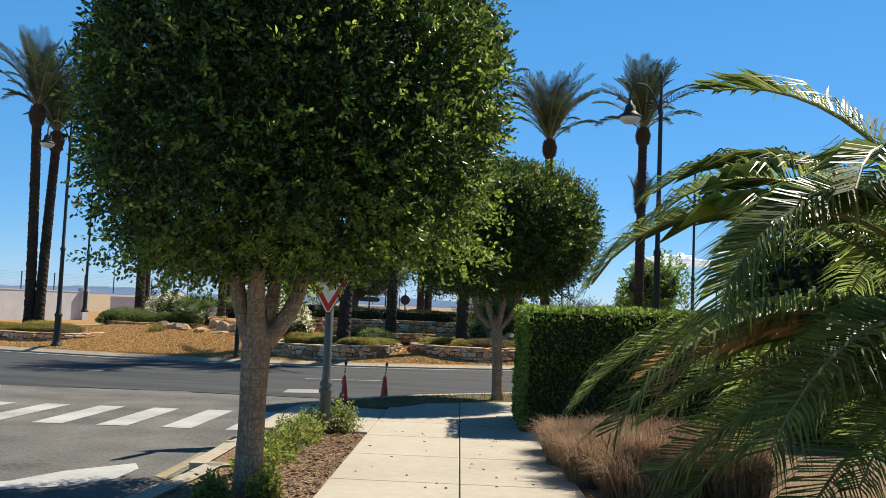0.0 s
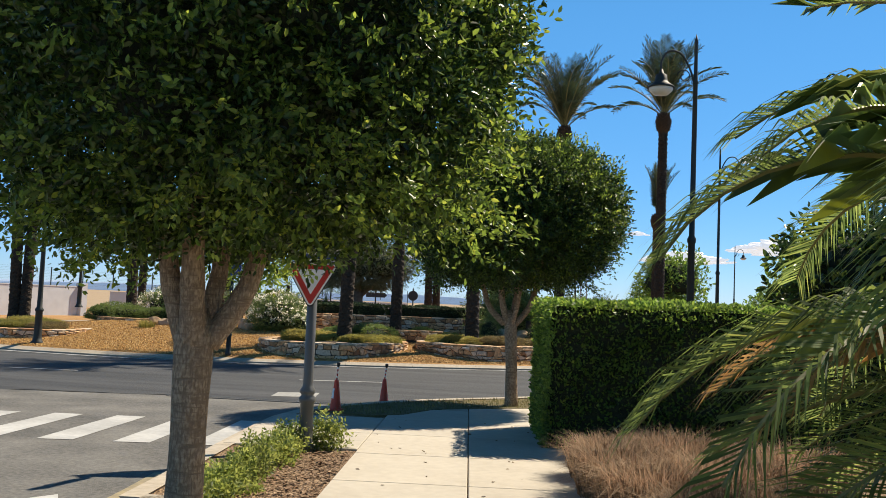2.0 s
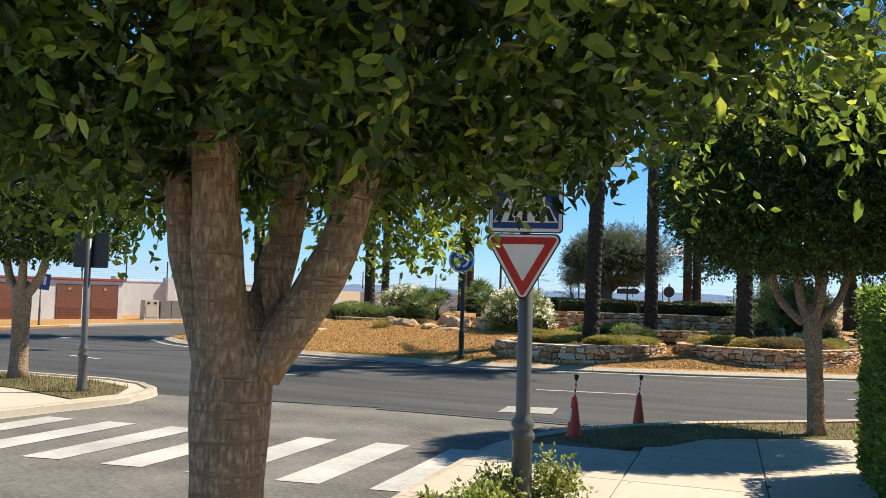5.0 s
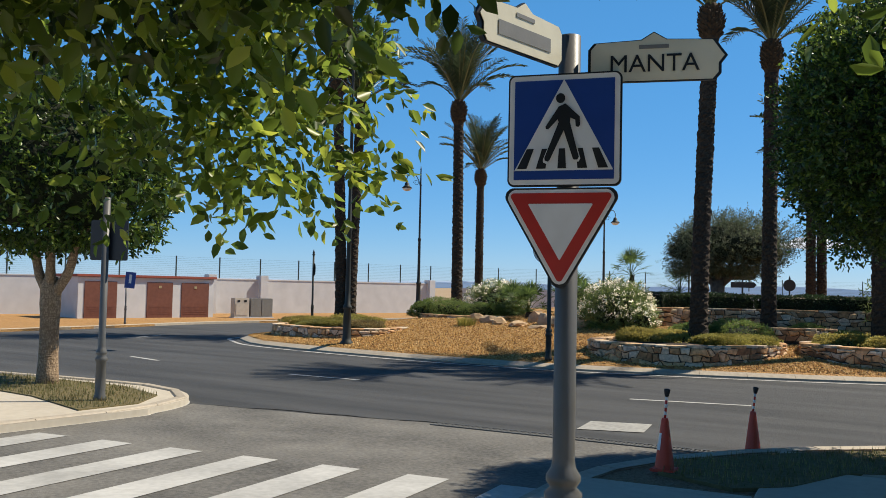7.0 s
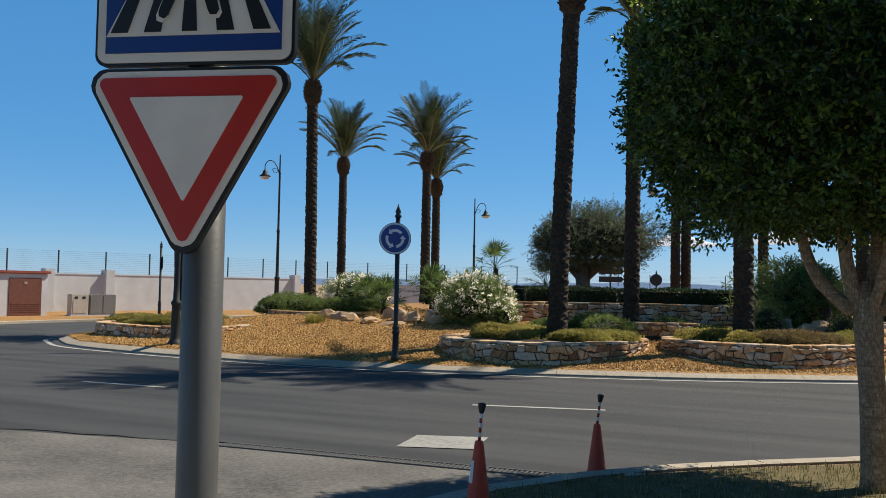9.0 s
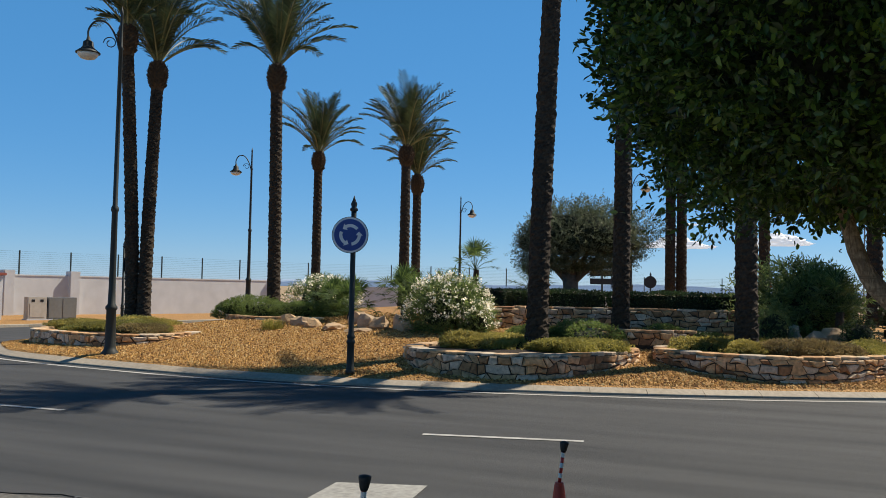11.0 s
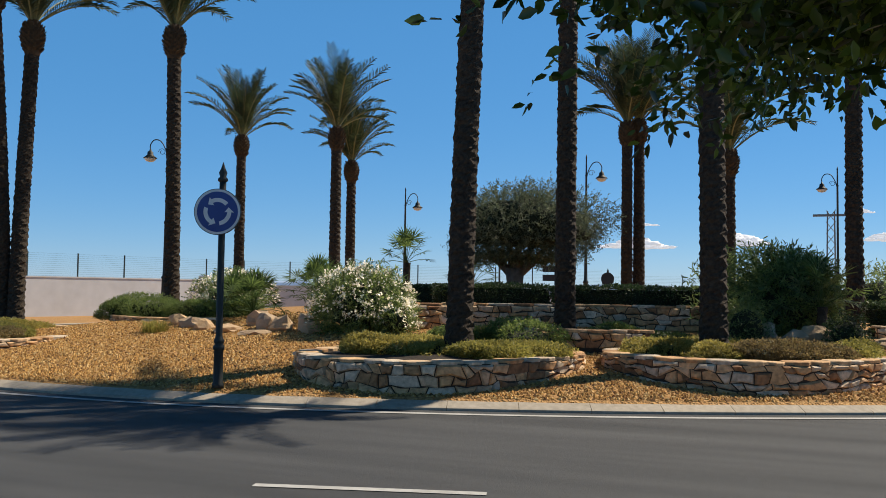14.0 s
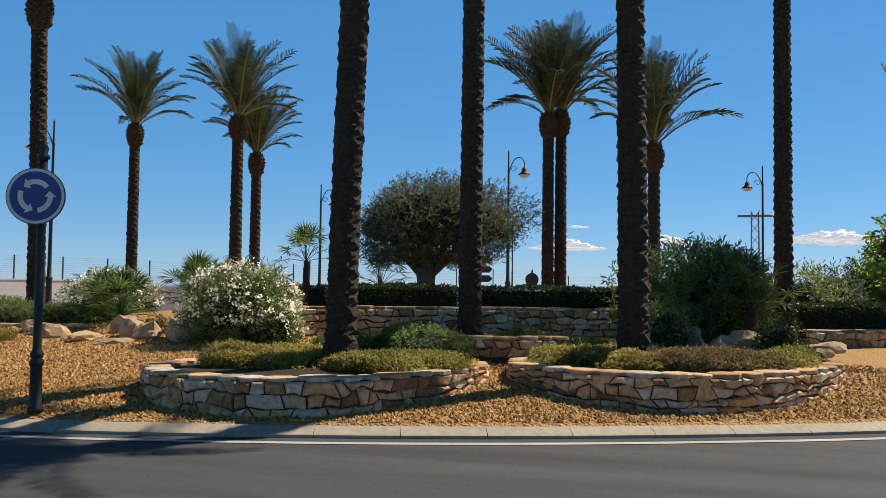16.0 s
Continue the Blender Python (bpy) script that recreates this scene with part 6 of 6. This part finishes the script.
# distant trees, mast, hills and clouds
def far_tree(x, y, z, h, w, mat, seed, label):
    t = thing("far_tree", x, y, z, label, "tree", "distant trees")
    part("trunk", mesh_of("trunk", *tube_vf([(0, 0, 0), (0.1, 0, h * 0.3), (0, 0.05, h * 0.6)], [0.16, 0.13, 0.06], 8, wob=0.05), M_olivebark, True), t)
    part("crown", crown_mesh("crown", (w, w, h * 0.36), 900, 7, 0.20, 0.09, mat, seed, flat=-0.6, amp=0.2, shell=(0.4, 1.0), twig=0.4, stray=0.15), t, "", pose(0, 0, h * 0.66))
    # added dark body in place of the shade within the crown
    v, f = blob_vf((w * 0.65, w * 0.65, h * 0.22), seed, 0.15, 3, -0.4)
    part("core", mesh_of("core", v, f, M_leafshade, True), t, "", pose(0, 0, h * 0.66))


far_tree(7.9, 58, 0, 5.6, 2.3, M_hedge, 301, "distant bright green tree")
far_tree(10.2, 32.0, 0.1, 4.3, 2.3, M_hedge, 302, "green tree beyond the hedge")
far_tree(13.5, 38, 0.1, 4.6, 2.4, M_leaf, 303, "dark green tree beyond the hedge")
far_tree(8.1, 66, 0, 3.6, 1.8, M_hedge, 304, "distant low green tree")
far_tree(16.5, 66, 0, 4.2, 2.4, M_hedge, 305, "distant leafy green tree")
far_tree(-2.0, 84, 0, 3.0, 1.2, M_shrub, 306, "distant small light green tree")
far_tree(8.0, 17.2 + 6, 0.1, 4.2, 2.2, M_leaf, 307, "dark tree behind the tall hedge")
far_tree(11.0, 18.0, 0.1, 5.0, 2.4, M_leaf, 308, "dark leafy tree beyond the palm")
cy = thing("cypress", 6.5, 66, 0, "slim dark distant cypress", "tree")
part("crown", crown_mesh("crown", (0.5, 0.5, 1.7), 900, 6, 0.10, 0.03, M_darkhedge, 310, flat=-0.95, shell=(0.3, 1.0)), cy, "", pose(0, 0, 1.9))
part("trunk", mesh_of("trunk", *tube_vf([(0, 0, 0), (0, 0, 1.2), (0, 0, 3)], [0.12, 0.1, 0.04], 8), M_olivebark), cy)
mast = thing("lattice_mast", 3.4, 92, 0, "distant steel lattice mast with a cross-arm", "mast")
v = []
for sx, sy in ((-.35, -.35), (.35, -.35), (.35, .35), (-.35, .35)):
    v.append(tube_vf([(sx, sy, 0), (sx * 0.7, sy * 0.7, 8.2)], [0.05, 0.04], 4))
for k in range(9):
    z0 = 0.2 + 0.9 * k
    v.append(tube_vf([(-.33, -.33, z0), (.33, -.33, z0 + .9)], [0.025, 0.025], 4))
    v.append(tube_vf([(.33, .33, z0), (-.33, .33, z0 + .9)], [0.025, 0.025], 4))
part("lattice", mesh_of("lattice", *merge(*v), M_grey), mast)
part("cross_arm", mesh_of("cross_arm", *box_vf(-1.3, 1.3, -0.08, 0.08, 7.8, 7.98, 0.01), M_grey), mast)
# hills carry the painted haze colour and its glow
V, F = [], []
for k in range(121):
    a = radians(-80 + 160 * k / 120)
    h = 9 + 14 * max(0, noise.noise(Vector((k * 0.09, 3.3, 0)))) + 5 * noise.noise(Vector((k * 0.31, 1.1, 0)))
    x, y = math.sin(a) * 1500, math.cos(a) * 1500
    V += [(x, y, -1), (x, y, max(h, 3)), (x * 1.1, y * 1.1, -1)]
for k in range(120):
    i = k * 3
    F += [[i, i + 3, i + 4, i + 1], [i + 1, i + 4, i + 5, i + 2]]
tagged(new("backdrop_hills", mesh_of("backdrop_hills", V, F, M_hill, True)), "low blue hills on the horizon, haze painted in and faintly glowing", "hills", kind="structure")


def cloud(az, el, dist, w, h, n, seed):
    r = np.random.default_rng(seed)
    vf = []
    for k in range(n * 4):
        t = r.uniform(-1, 1)
        s = h * (1.0 - 0.75 * abs(t)) * r.uniform(0.15, 0.6)
        vf.append(moved(blob_vf((s * 2.1, s * 1.2, s * 0.7), seed + k, 0.45, 3, -0.3), pose(t * w, r.uniform(-1, 1) * h, r.uniform(-0.15, 0.55) * h * (1 - abs(t)))))
    a = radians(az)
    ob = new("cloud", mesh_of("cloud", *merge(*vf), M_cloud, True))
    ob.matrix_basis = pose(math.sin(a) * dist, math.cos(a) * dist, dist * math.tan(radians(el)), 0, 0, -az)
    return tagged(ob, "small white fair-weather cloud", "cloud", "clouds", "structure")


cloud(-8.5, 2.9, 2200, 90, 27, 12, 401)
cloud(-2.5, 3.1, 2200, 70, 33, 12, 402)
cloud(7.5, 3.3, 2200, 110, 33, 19, 403)
cloud(11.5, 9.6, 2200, 32, 20, 9, 404)
cloud(13, 4.0, 2200, 110, 39, 19, 405)
cloud(-7.8, 4.3, 2200, 26, 9, 7, 406)
cloud(4.4, 4.9, 2200, 30, 12, 7, 407)
cloud(24, 4.0, 2200, 160, 39, 19, 408)


# ---- the street and footpath fall gently towards the roundabout ----
def fall(y):
    return 0.018 * max(0.0, 19.0 - max(y, -12.0))


def lay(ob, done):
    """Raise one object by the fall of the ground where it stands; a sheet is bent along its length."""
    p = ob.matrix_basis.translation
    if abs(p.x) + abs(p.y) > 0.5:
        ob.matrix_basis = Matrix.Translation((0, 0, fall(p.y))) @ ob.matrix_basis
        return
    if ob.type == "MESH" and ob.data.name not in done:
        done.add(ob.data.name)
        me = ob.data
        ys = np.empty(len(me.vertices) * 3, np.float32)
        me.vertices.foreach_get("co", ys)
        if ys[1::3].min() < 19.0:
            if len(me.vertices) < 3000 and ys[1::3].max() > 19.0 or ys[1::3].min() < -12:
                bm = bmesh.new()
                bm.from_mesh(me)
                for yy in (19.0, -12.0):
                    bmesh.ops.bisect_plane(bm, geom=bm.verts[:] + bm.edges[:] + bm.faces[:], plane_co=(0, yy, 0), plane_no=(0, 1, 0))
                bm.to_mesh(me)
                bm.free()
            for v in me.vertices:
                v.co.z += fall(v.co.y)
    for c in ob.children:
        lay(c, done)


laid = set()
for ob in list(scene.objects):
    if ob.parent is None and ob.type in ("MESH", "EMPTY") and not ob.name.startswith(("cloud", "backdrop")):
        lay(ob, laid)
